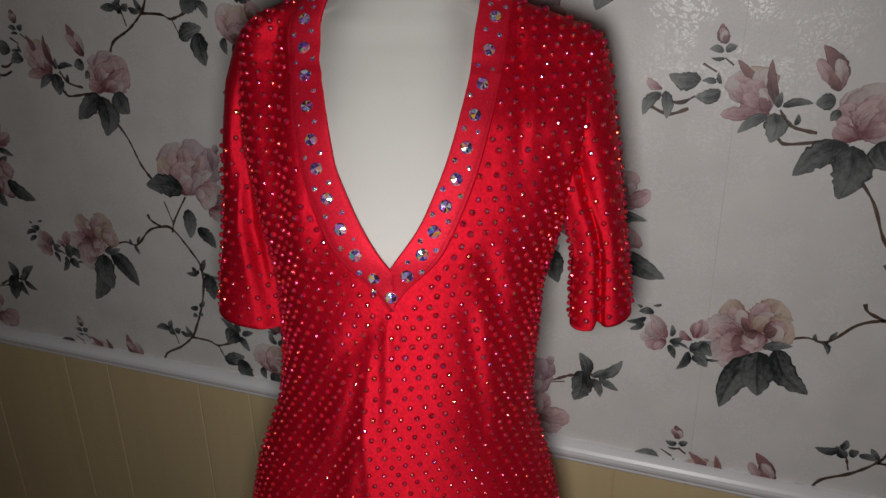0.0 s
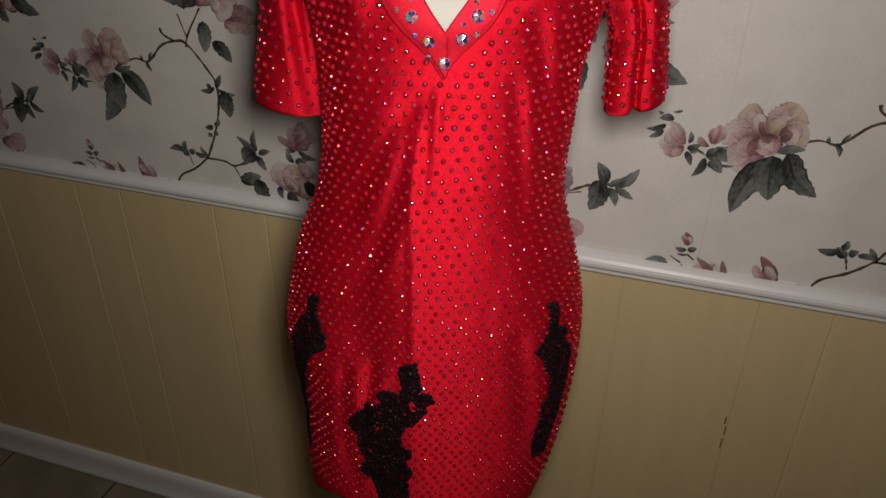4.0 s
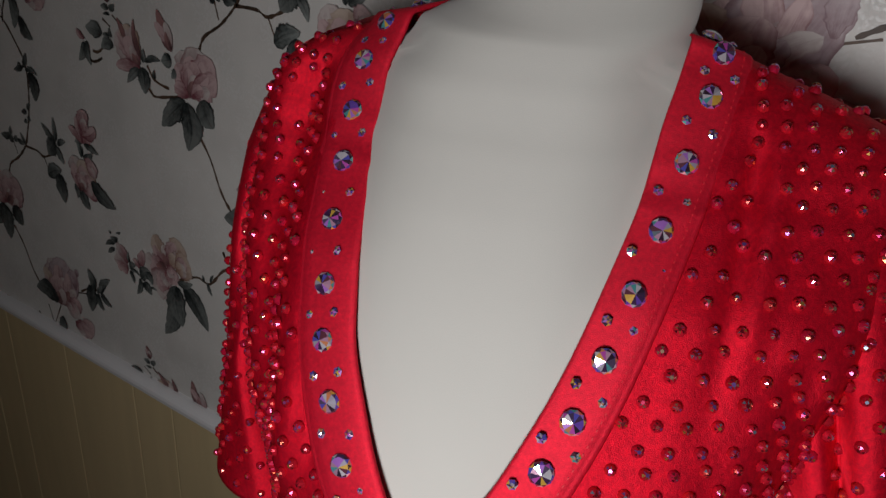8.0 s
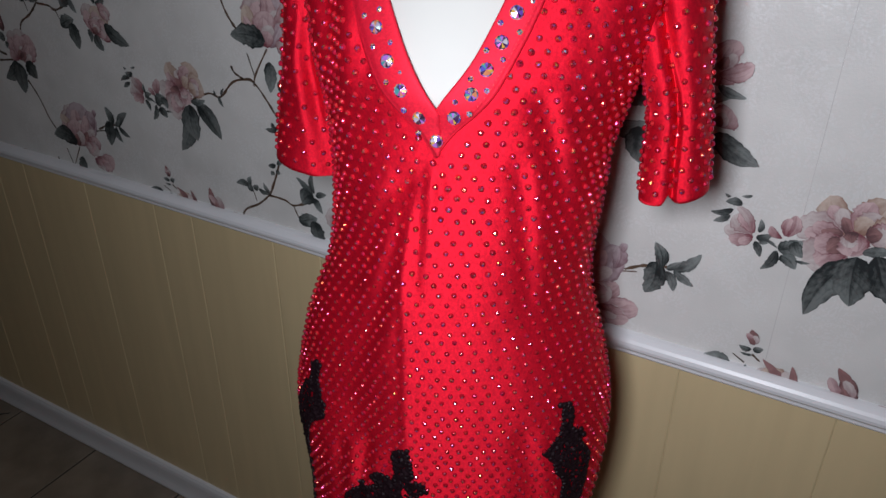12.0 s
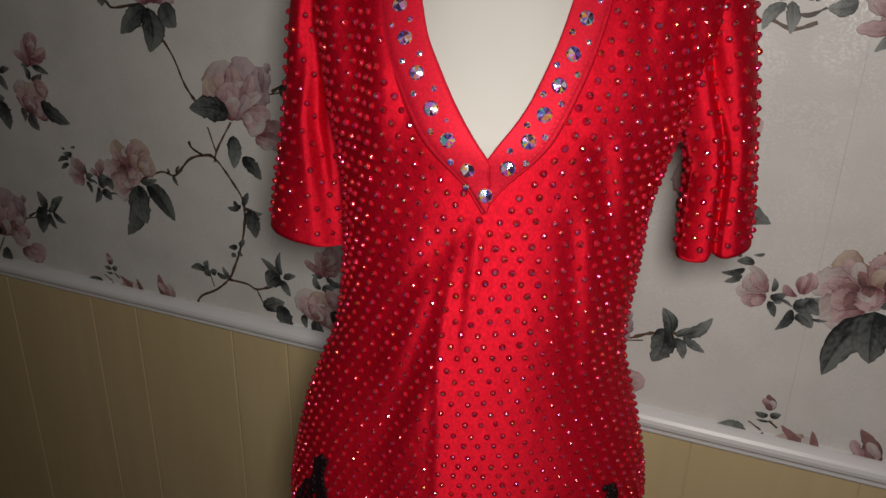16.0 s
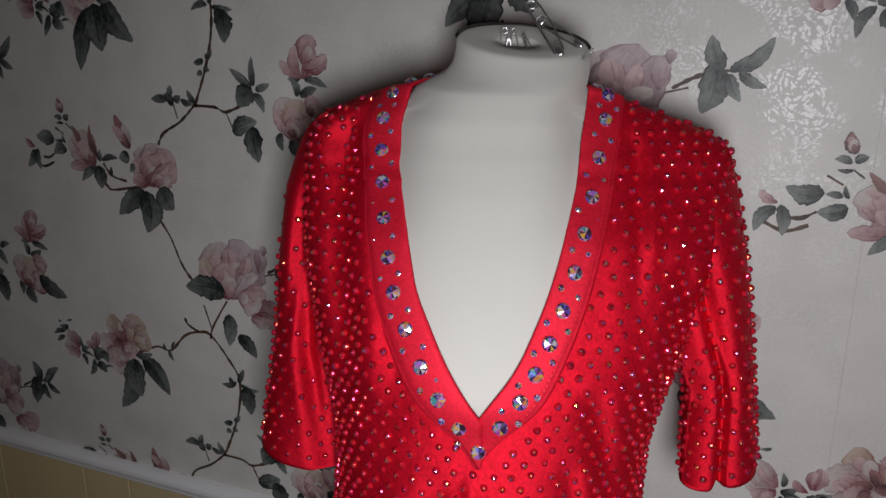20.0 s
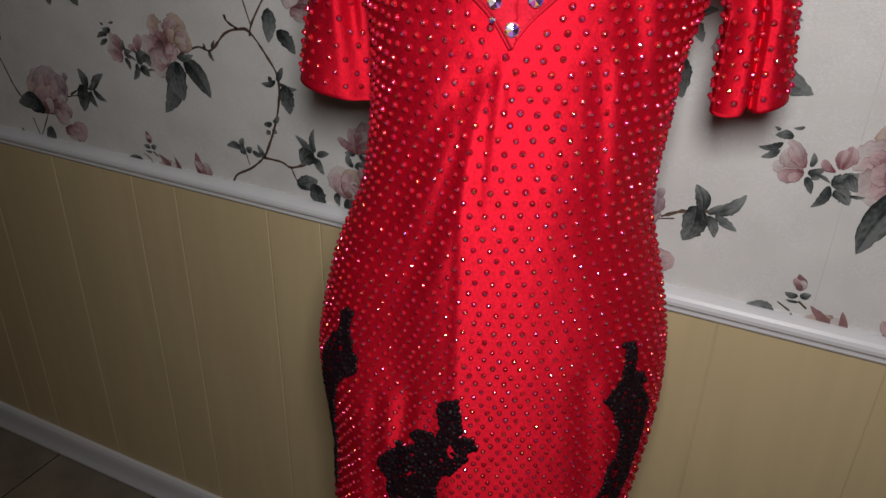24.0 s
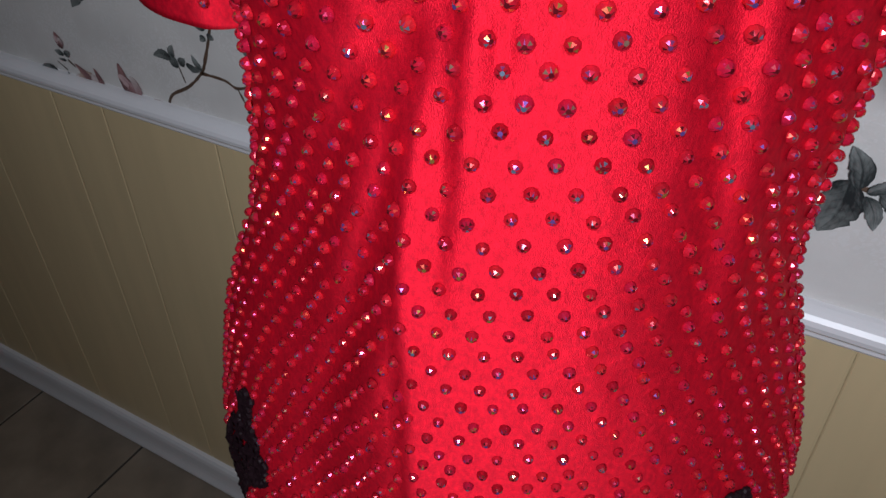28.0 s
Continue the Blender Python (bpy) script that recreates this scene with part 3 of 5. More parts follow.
rnd = random.Random(5)
for col in range(-4, 5):
    for row in range(-2, 4):
        dx, dz = ACROSS * col, DOWN * row + (DOWN / 2 if col % 2 else 0.0)
        for pts in STEMS:
            q = [(x / 1000 + dx, z / 1000 + dz) for x, z in pts]
            q = [p for p in q if p[1] > RAIL + 0.02]
            if len(q) > 1 and -2.2 < q[0][0] < 2.4 and max(p[1] for p in q) < 2.4:
                stem(q, -0.0004)
        depth = 0.0008
        for motif in (TWIGLEAVES, MAGNOLIA, PEONY, CLUSTER, ROSE, BUDFLOWER, BUDLEAVES, SPRIG, SMALLROSE):
            for kind, bx, bz, tx, tz, w in motif:
                depth = depth + 0.00002
                bxx, bzz, txx, tzz = bx / 1000 + dx, bz / 1000 + dz, tx / 1000 + dx, tz / 1000 + dz
                low = RAIL + 0.014
                if min(bzz, tzz) < low and max(bzz, tzz) > RAIL + 0.035:
                    u = (low - bzz) / (tzz - bzz)
                    if bzz < tzz:
                        bxx, bzz = bxx + (txx - bxx) * u, low
                    else:
                        txx, tzz = bxx + (txx - bxx) * u, low
                if min(bzz, tzz) > RAIL + 0.012 and max(bzz, tzz) < 2.4 and -2.2 < bxx < 2.5:
                    blade(kind, bxx, bzz, txx, tzz, w / 1000, -depth, rnd)
                    if kind in "PWOB" and w > 18 or kind == "R" and w > 11:
                        # inner petals folded over the outer one
                        for turn, part_way, other in ((rnd.uniform(0.10, 0.34), 0.80, "P"), (rnd.uniform(-0.34, -0.10), 0.66, "W" if kind != "W" else "P"), (rnd.uniform(-0.12, 0.12), 0.46, "R" if rnd.random() < 0.55 else kind)):
                            d = Vector((txx - bxx, tzz - bzz)) * part_way
                            tip_x, tip_z = bxx + d.x * math.cos(turn) - d.y * math.sin(turn), bzz + d.x * math.sin(turn) + d.y * math.cos(turn)
                            depth += 0.00002
                            if min(bzz, tip_z) > RAIL + 0.02:
                                blade(other, bxx, bzz, tip_x, tip_z, w / 1000 * 0.55, -depth, rnd)
names = {"D": "printed_dark_leaves", "G": "printed_grey_leaves", "P": "printed_pink_petals", "W": "printed_pale_petals", "O": "printed_peach_petals", "B": "printed_mauve_petals", "R": "printed_red_buds", "S": "printed_stems"}
for k, b in ink_bm.items():
    tagged(part(names[k], b, INK[k], wall_back), "flowers and leaves printed flat on the wallpaper", kind="stuff")

# ---- the dress form and the dress ----
CX, CY, TURN = 0.532, -0.266, radians(16.4)
FORM = Matrix.Translation((CX, CY, 0)) @ Matrix.Rotation(TURN, 4, "Z")
# height, left, right, front, back
SECTION = [
    (0.560, -0.192, 0.1080, -0.104, 0.085), (0.650, -0.193, 0.1340, -0.108, 0.092), (0.730, -0.192, 0.1520, -0.110, 0.098), (0.800, -0.192, 0.1650, -0.112, 0.104),
    (0.875, -0.202, 0.1735, -0.113, 0.108), (0.930, -0.206, 0.1745, -0.113, 0.108), (0.985, -0.197, 0.1695, -0.113, 0.105), (1.040, -0.184, 0.1575, -0.112, 0.098),
    (1.083, -0.168, 0.1454, -0.110, 0.090), (1.120, -0.153, 0.1358, -0.109, 0.083), (1.165, -0.144, 0.1350, -0.109, 0.080), (1.220, -0.139, 0.1390, -0.110, 0.084),
    (1.270, -0.138, 0.1420, -0.114, 0.090), (1.310, -0.142, 0.1520, -0.115, 0.095), (1.350, -0.148, 0.1620, -0.121, 0.098), (1.400, -0.154, 0.1720, -0.098, 0.100),
    (1.450, -0.160, 0.1850, -0.064, 0.098), (1.490, -0.162, 0.1920, -0.026, 0.093), (1.508, -0.163, 0.1970, -0.010, 0.090), (1.520, -0.160, 0.1880, 0.000, 0.087), (1.532, -0.152, 0.1620, 0.008, 0.084),
    (1.545, -0.128, 0.1260, 0.018, 0.080), (1.560, -0.080, 0.0880, 0.026, 0.075), (1.575, -0.050, 0.0740, 0.034, 0.070),
]
SZ = [s[0] for s in SECTION]


def smoothstep(a, b, v):
    v = min(1.0, max(0.0, (v - a) / (b - a)))
    return v * v * (3 - 2 * v)


def section(z):
    """Left, right, front and back of the dress at a height, eased between the rows."""
    z = min(SZ[-1], max(SZ[0], z))
    i = min(len(SZ) - 2, max(0, int(np.searchsorted(SZ, z)) - 1))
    t = (z - SZ[i]) / (SZ[i + 1] - SZ[i])
    rows = [SECTION[max(0, min(len(SZ) - 1, i + k))] for k in (-1, 0, 1, 2)]
    out = []
    for c in range(1, 5):
        p0, p1, p2, p3 = (r[c] for r in rows)
        out.append(0.5 * (2 * p1 + (p2 - p0) * t + (2 * p0 - 5 * p1 + 4 * p2 - p3) * t * t + (3 * p1 - p0 - 3 * p2 + p3) * t ** 3))
    return out


KEEL = -0.034
# gathers under the neckline and slack at the sides: start x, run per metre down, top, bottom, depth, width
GATHERS = [
    (-0.008, -0.12, 1.290, 1.12, 0.0040, 0.0060), (0.004, 0.02, 1.290, 1.20, 0.0040, 0.0050), (-0.016, -0.32, 1.285, 1.00, 0.0055, 0.0090), (-0.026, -0.55, 1.280, 1.06, 0.0050, 0.0110),
    (0.014, 0.10, 1.290, 1.21, 0.0028, 0.0070), (0.060, 0.16, 1.300, 1.08, 0.0045, 0.0090), (0.084, 0.14, 1.360, 1.06, 0.0085, 0.0100), (-0.100, -0.20, 1.420, 1.12, 0.0060, 0.0130),
    (-0.122, 0.03, 1.545, 1.30, 0.0150, 0.0130), (0.113, 0.00, 1.535, 1.38, 0.0075, 0.0055), (0.146, 0.06, 1.450, 1.24, 0.0110, 0.0120), (0.128, -0.10, 1.470, 1.33, 0.0025, 0.0090),
    (-0.085, -0.12, 0.960, 0.70, 0.0045, 0.0080), (-0.120, -0.02, 0.940, 0.70, 0.0050, 0.0090), (0.085, 0.10, 1.000, 0.74, 0.0045, 0.0120), (0.012, 0.0, 0.90, 0.70, 0.0020, 0.0150),
]


def folds(x, z):
    """How far the cloth stands forward of the body at the front."""
    d = 0.0
    low = 1 - smoothstep(1.16, 1.27, z)
    k = KEEL + 0.012 * smoothstep(0.85, 0.70, z)
    high = smoothstep(0.875, 0.985, z)
    fade = low * (0.30 + 0.70 * smoothstep(0.74, 0.92, z))
    if x > k:
        d += 0.012 * fade * math.exp(-(x - k) / 0.11)
    else:
        d += fade * (0.012 - 0.004 * smoothstep(0.0, 0.008 + 0.014 * (1 - high), k - x) - (0.005 + 0.016 * high) * smoothstep(0.0, 0.075, k - x))
    for x0, run_x, top, bottom, depth, width in GATHERS:
        if bottom < z < top:
            u = (x - (x0 + run_x * (top - z) + 0.004 * math.sin(19 * z + 40 * x0))) / (width * (1 + 1.2 * (top - z)))
            if abs(u) < 3:
                d -= depth * math.exp(-u * u) * smoothstep(top, top - 0.03, z) * smoothstep(bottom, bottom + 0.10, z)
                d += 0.5 * depth * math.exp(-(u - 1.6) ** 2) * smoothstep(top, top - 0.03, z) * smoothstep(bottom, bottom + 0.10, z)
    d += 0.0009 * noise.noise(Vector((x * 30, 0.0, z * 13))) + 0.0007 * noise.noise(Vector((x * 90, 3.0, z * 60)))
    return d


def body_point(a, z, inset=0.0, cloth=True):
    """A point round the body: a = 0 is its left side, 90 degrees the front, 180 the right."""
    xl, xr, yf, yb = section(z)
    xm, ym = (xl + xr) / 2, 0.012 + 0.04 * smoothstep(1.42, 1.56, z)
    c, s = math.cos(a), math.sin(a)
    x = xm - (xr - xl - 2 * inset) / 2 * c
    flat = 1 - (0.42 if c < 0 else 0.42 - 0.24 * c ** 0.5) * smoothstep(1.30, 1.44, z) - 0.28 * smoothstep(0.90, 0.72, z)
    y = ym + (yf - ym + inset) * s ** flat if s > 0 else ym - (yb - ym - inset) * s
    if cloth and s > 0:
        y -= folds(x, z) * s
    return Vector((x, y, z))


def front_y(x, z, out=0.0, cloth=True):
    xl, xr, yf, yb = section(z)
    xm, h = (xl + xr) / 2, (xr - xl) / 2
    c = max(-0.999, min(0.999, (xm - x) / h))
    p = body_point(math.acos(c), z, 0.0, cloth)
    return p.y - out


def hem_z(a):
    """The hem's height: level in front, a little lower at the sides and behind."""
    s = math.sin(a)
    base = 0.697 - 0.050 * smoothstep(0.95, -0.2, s) - 0.012 * smoothstep(0.2, 0.8, -math.cos(a))
    return base + 0.004 * math.sin(5 * a + 0.6) + 0.0025 * math.sin(11 * a)


def normal_at(f, u, v, du, dv):
    a, b = f(u + du, v) - f(u - du, v), f(u, v + dv) - f(u, v - dv)
    n = a.cross(b)
    return n.normalized() if n.length else Vector((0, -1, 0))


dress = new("dress")
dress.matrix_world = FORM
tagged(dress, "red satin short-sleeved mini dress covered in rhinestones, on a dress form", "dress")


def tube(bm, rings, closed=True):
    vs = [[bm.verts.new(p) for p in r] for r in rings]
    for i in range(len(vs) - 1):
        k = len(vs[i])
        for j in range(k if closed else k - 1):
            bm.faces.new((vs[i][j], vs[i][(j + 1) % k], vs[i + 1][(j + 1) % k], vs[i + 1][j]))
    return vs


# the neckline's band: its middle, from the point of the V up over each shoulder
BAND_L = [(1.281, 0.012), (1.303, -0.002), (1.322, -0.0115), (1.345, -0.0282), (1.369, -0.044), (1.411, -0.067), (1.462, -0.081), (1.500, -0.088), (1.527, -0.0925), (1.543, -0.0895), (1.558, -0.0815)]
BAND_R = [(1.281, -0.014), (1.303, -0.002), (1.322, 0.009), (1.351, 0.0285), (1.380, 0.0435), (1.408, 0.056), (1.431, 0.064), (1.481, 0.078), (1.537, 0.090), (1.557, 0.092)]


def band_x(rows, z):
    return float(np.interp(z, [r[0] for r in rows], [r[1] for r in rows]))


def neck_in(x, z, grow=0.0):
    """True inside the neckline's opening, up to the middle of its band."""
    if z < 1.308:
        return False
    return band_x(BAND_L, z) - grow < x < band_x(BAND_R, z) + grow


bm = bmesh.new()
N, M = 260, 230
vs = []
for i in range(M + 1):
    row = []
    for j in range(N):
        a = 2 * math.pi * j / N
        z = hem_z(a) + (1.575 - hem_z(a)) * i / M
        row.append(bm.verts.new(body_point(a, z)))
    vs.append(row)
for i in range(M):
    for j in range(N):
        q = (vs[i][j], vs[i][(j + 1) % N], vs[i + 1][(j + 1) % N], vs[i + 1][j])
        c = sum((v.co for v in q), Vector()) / 4
        if neck_in(c.x, c.z) and c.y < 0.095:
            continue
        bm.faces.new(q)
body = part("bodice_and_skirt", bm, SATIN, dress, smooth=True)
m = body.modifiers.new("cloth", "SOLIDIFY")
m.thickness, m.offset = 0.0012, -1


def band_curve(rows, step=0.002):
    """Even points along the middle of the band, with the way across it."""
    zs = np.linspace(rows[0][0], rows[-1][0], 400)
    k = np.ones(31) / 31
    xs = np.interp(zs, [r[0] for r in rows], [r[1] for r in rows])
    xs = np.convolve(np.pad(xs, 15, mode="edge"), k, mode="valid")
    pts = [Vector((x, front_y(x, z, cloth=False), z)) for x, z in zip(xs, zs)]
    ys = np.convolve(np.pad([p.y for p in pts], 20, mode="edge"), np.ones(41) / 41, mode="valid")
    for p, y in zip(pts, ys):
        p.y = p.y + (y - p.y) * smoothstep(1.49, 1.53, p.z)
    top = pts[-1]
    side = 1 if top.x > 0 else -1
    for t in np.linspace(0.05, 1, 30):
        pts.append(top + Vector((-side * (0.014 if side > 0 else 0.026) * t, 0.045 * t, (-0.002 if side > 0 else 0.005) * t)))
    out, gone = [pts[0]], 0.0
    for p, q in zip(pts, pts[1:]):
        d = (q - p).length
        while gone + d >= step:
            p = p.lerp(q, (step - gone) / d)
            d, gone = (q - p).length, 0.0
            out.append(p.copy())
        gone += d
    return out


def band_frame(pts, i):
    t = (pts[min(i + 1, len(pts) - 1)] - pts[max(i - 1, 0)]).normalized()
    p = pts[i]
    n = Vector((p.x * (0.5 if p.x < 0 else 0.7), -0.14 + 0.5 * smoothstep(1.50, 1.60, p.z) * 0.14, 0.055 + 0.16 * smoothstep(1.44, 1.57, p.z))).normalized()
    w = smoothstep(len(pts) - 42, len(pts) - 16, i)
    n = n.lerp(Vector((0.35 if p.x > 0.02 else -0.35, -0.10, 1.0)).normalized(), w).normalized()
    across = t.cross(n).normalized()
    return t, across, across.cross(t).normalized() * (1 if n.dot(across.cross(t)) > 0 else -1)


def on_band(pts, i, side, w, h):
    """A point of the band: w metres out from its middle, h above the cloth."""
    t, ac, nn = band_frame(pts, i)
    p = pts[i] + (ac if ac.x * side > 0 else -ac) * w
    w2 = 1 - smoothstep(1.49, 1.525, pts[i].z)
    p.y += w2 * (front_y(p.x, p.z, cloth=False) - p.y)
    return p + nn * (h + 0.0012)


BAND, BAND_OB = {}, {}
for side, rows in ((-1, BAND_L), (1, BAND_R)):
    pts = band_curve(rows)
    BAND[side] = pts
    bm = bmesh.new()
    rings = []
    for i in range(len(pts)):
        if pts[i].x * side < -0.0035 and pts[i].z < 1.35:
            continue
        t, ac, nn = band_frame(pts, i)
        ac = ac if ac.x * side > 0 else -ac
        ring = []
        for w, h in ((-0.0165, 0.0003), (-0.0162, 0.0013), (-0.0145, 0.0016), (-0.008, 0.0018), (0.0, 0.0019), (0.008, 0.0018), (0.0132, 0.0016), (0.0139, 0.0011), (0.0147, 0.0013), (0.0165, 0.0004), (0.0174, -0.0010)):
            if side > 0 and w < 0:
                w *= 1 - 0.22 * smoothstep(1.335, 1.375, pts[i].z) * smoothstep(1.53, 1.48, pts[i].z)
            if w > 0:
                w *= 1 - 0.62 * smoothstep(1.365, 1.300, pts[i].z)
            p = pts[i] + ac * w
            if p.x * side < -0.0005 and p.z < 1.35:
                p.x = -0.0005 * side
            w2 = 1 - smoothstep(1.49, 1.525, pts[i].z)
            if w2 > 0:
                p.y += w2 * (front_y(p.x, p.z, cloth=False) - p.y)
            ring.append(p + nn * (h + 0.0012))
        rings.append(ring)
    tube(bm, rings, closed=False)
    b = part("neckline_band", bm, CREASE, dress, "red satin band along the V neckline, set with crystals", smooth=True)
    m = b.modifiers.new("cloth", "SOLIDIFY")
    m.thickness, m.offset = 0.0015, -1
    BAND_OB[side] = b
    bm = bmesh.new()
    for i in range(4, len(pts) - 2, 2):
        ends = [on_band(pts, k, side, 0.0112 * (1 - 0.62 * smoothstep(1.365, 1.300, pts[k].z)), 0.0021) for k in (i, i + 1)]
        if ends[0].x * side < 0.003 and ends[0].z < 1.35:
            continue
        d = (ends[1] - ends[0]).normalized() * 0.0007
        t, ac, nn = band_frame(pts, i)
        quad = [ends[0] + ac * 0.00028, ends[0] - ac * 0.00028, ends[1] - d - ac * 0.00028, ends[1] - d + ac * 0.00028]
        top = [bm.verts.new(q) for q in quad]
        low = [bm.verts.new(q - nn * 0.0006) for q in quad]
        bm.faces.new(top)
        for q in range(4):
            bm.faces.new((top[q], low[q], low[(q + 1) % 4], top[(q + 1) % 4]))
    bmesh.ops.recalc_face_normals(bm, faces=bm.faces[:])
    part("stitching", bm, STITCH, b, "row of fine red stitches")


# ---- sleeves ----
def sleeve_point(side, a, t):
    """a runs round the sleeve, 0 outward and 90 degrees to the front; t from the shoulder to the hem."""
    if side > 0:
        z = 1.543 + (1.220 - 1.543) * t
        outer = float(np.interp(z, [1.20, 1.27, 1.355, 1.412, 1.450, 1.488, 1.507, 1.517, 1.524, 1.534, 1.545, 1.552], [0.241, 0.232, 0.221, 0.213, 0.208, 0.204, 0.199, 0.190, 0.176, 0.150, 0.126, 0.113]))
        inner = float(np.interp(z, [1.20, 1.305, 1.335, 1.365, 1.42, 1.52, 1.56], [0.174, 0.172, 0.165, 0.150, 0.130, 0.105, 0.085]))
    else:
        z = 1.555 + (1.207 - 1.555) * t
        outer = -float(np.interp(z, [1.20, 1.28, 1.345, 1.392, 1.435, 1.472, 1.502, 1.519, 1.530, 1.538, 1.546, 1.555], [0.228, 0.214, 0.203, 0.198, 0.194, 0.191, 0.183, 0.176, 0.167, 0.154, 0.134, 0.110]))
        inner = -float(np.interp(z, [1.22, 1.33, 1.40, 1.56], [0.134, 0.128, 0.105, 0.070]))
    cx, hw = (outer + inner) / 2, abs(outer - inner) / 2
    c, s = math.cos(a), math.sin(a)
    hd = (0.020 + 0.030 * smoothstep(0.0, 0.25, t)) * (1.0 - (0.42 if side > 0 else 0.20) * smoothstep(0.5, 1.0, t))
    cy = 0.048 - 0.040 * smoothstep(0.05, 0.45, t) if side > 0 else 0.078 - 0.030 * smoothstep(0.05, 0.45, t)
    cy += 0.007 * (1 - smoothstep(0.0, 0.14, t))
    lower = smoothstep(0.12, 0.5, t) * (1.0 - (0.30 if side > 0 else 0.60) * smoothstep(0.70, 0.97, t))
    y = -hd * s
    if s > 0:
        if side > 0:
            y += 0.021 * lower * math.exp(-math.hypot(c + 0.06, 0.02) / 0.15) * s
        else:
            y += 0.010 * lower * math.exp(-((c + 1.5 * (t - 0.60)) / 0.20) ** 2) * s - 0.003 * lower * math.exp(-((c + 1.5 * (t - 0.60) - 0.35) / 0.25) ** 2)
            y += 0.005 * smoothstep(0.05, 0.2, t) * (1 - smoothstep(0.5, 0.7, t)) * math.exp(-((c - 0.45) / 0.16) ** 2)
    pinch = math.exp(-((t - 0.62) / 0.035) ** 2) * math.exp(-((c + 0.45) / 0.3) ** 2)
    y += (0.0008 if side > 0 else 0.0014) * pinch * math.sin(45 * t) * s
    y += (0.0005 if side > 0 else 0.0014) * noise.noise(Vector((c * 3 + side * 9, s * 2, t * 3.5))) * lower
    drop = (0.0 if side > 0 else 0.007) * c * smoothstep(0.7, 1.0, t) - 0.002 * s * smoothstep(0.7, 1.0, t)
    if side > 0:
        drop += 0.009 * (c + 0.80) * smoothstep(0.55, 1.0, t)
        drop += 0.009 * smoothstep(0.88, 1.0, t) * math.exp(-((c + 0.18) / 0.09) ** 2)
    return Vector((cx + side * hw * c, cy + y, z + drop))


def sleeve(side):
    bm = bmesh.new()
    rings = [[sleeve_point(side, 2 * math.pi * j / 240, i / 90) for j in range(240)] for i in range(91)]
    vs = tube(bm, rings)
    bm.faces.new(vs[0])
    bmesh.ops.recalc_face_normals(bm, faces=bm.faces[:])
    ob = part("sleeve", bm, SATIN, dress, smooth=True)
    m = ob.modifiers.new("cloth", "SOLIDIFY")
    m.thickness, m.offset = 0.0012, -1
    return ob


sleeve(1), sleeve(-1)

# ---- the dress form: jersey body, neck cap, turned pole ----
def open_neck(x, z):
    """1 in the middle of the neckline's opening, 0 at its bands."""
    lo, hi = band_x(BAND_L, z) + 0.006, band_x(BAND_R, z) - 0.010
    return max(0.0, 1 - abs((x - (lo + hi) / 2) / max(0.004, (hi - lo) / 2)) ** 3)


def form_point(a, z, inset):
    xl, xr, yf, yb = section(z)
    yf, yb = min(yf, 0.006), max(yb, 0.098)
    xm, ym = (xl + xr) / 2, 0.012 + 0.04 * smoothstep(1.42, 1.56, z)
    c, s = math.cos(a), math.sin(a)
    p = Vector((xm - ((xr - xl) / 2 - inset) * c, ym + (yf - ym + inset) * s if s > 0 else ym - (yb - ym - inset) * s, z))
    if s > 0:
        p.y -= (0.037 * smoothstep(1.385, 1.535, z) - 0.013 * smoothstep(1.535, 1.575, z)) * open_neck(p.x, z)
    return p


def soft(v, z):
    """The foot of the neck is squarer than a circle."""
    e = 0.86 + 0.14 * smoothstep(1.560, 1.590, z)
    return math.copysign(abs(v) ** e, v)


def slant(a, z):
    """The neck is cut off at a slant, down to the front and a little to the right."""
    return smoothstep(1.540, 1.600, z) * (0.013 * math.sin(a) - 0.005 * math.cos(a))


bm = bmesh.new()
rings = []
for i in range(90):
    z = 0.74 + (1.561 - 0.74) * i / 89
    ring = []
    for j in range(96):
        a = 2 * math.pi * j / 96
        p = form_point(a, z, 0.0025)
        past = max(band_x(BAND_L, z) - p.x, p.x - band_x(BAND_R, z), (p.y - 0.040) * 0.8) if z > 1.308 else 1.0
        p = form_point(a, z, 0.0025 + 0.0175 * smoothstep(0.0, 0.026, past))
        w = smoothstep(1.530, 1.566, z)
        p = p.lerp(Vector((0.006 - 0.074 * soft(math.cos(a), z), 0.052 - 0.0690 * soft(math.sin(a), z), z)), w)
        if p.y < 0.06:
            p.y += (0.010 if p.x > 0 else 0.006) * smoothstep(1.50, 1.53, z) * smoothstep(1.575, 1.55, z) * smoothstep(0.040, 0.088, abs(p.x))
        p.z -= slant(a, z)
        ring.append(p)
    rings.append(ring)
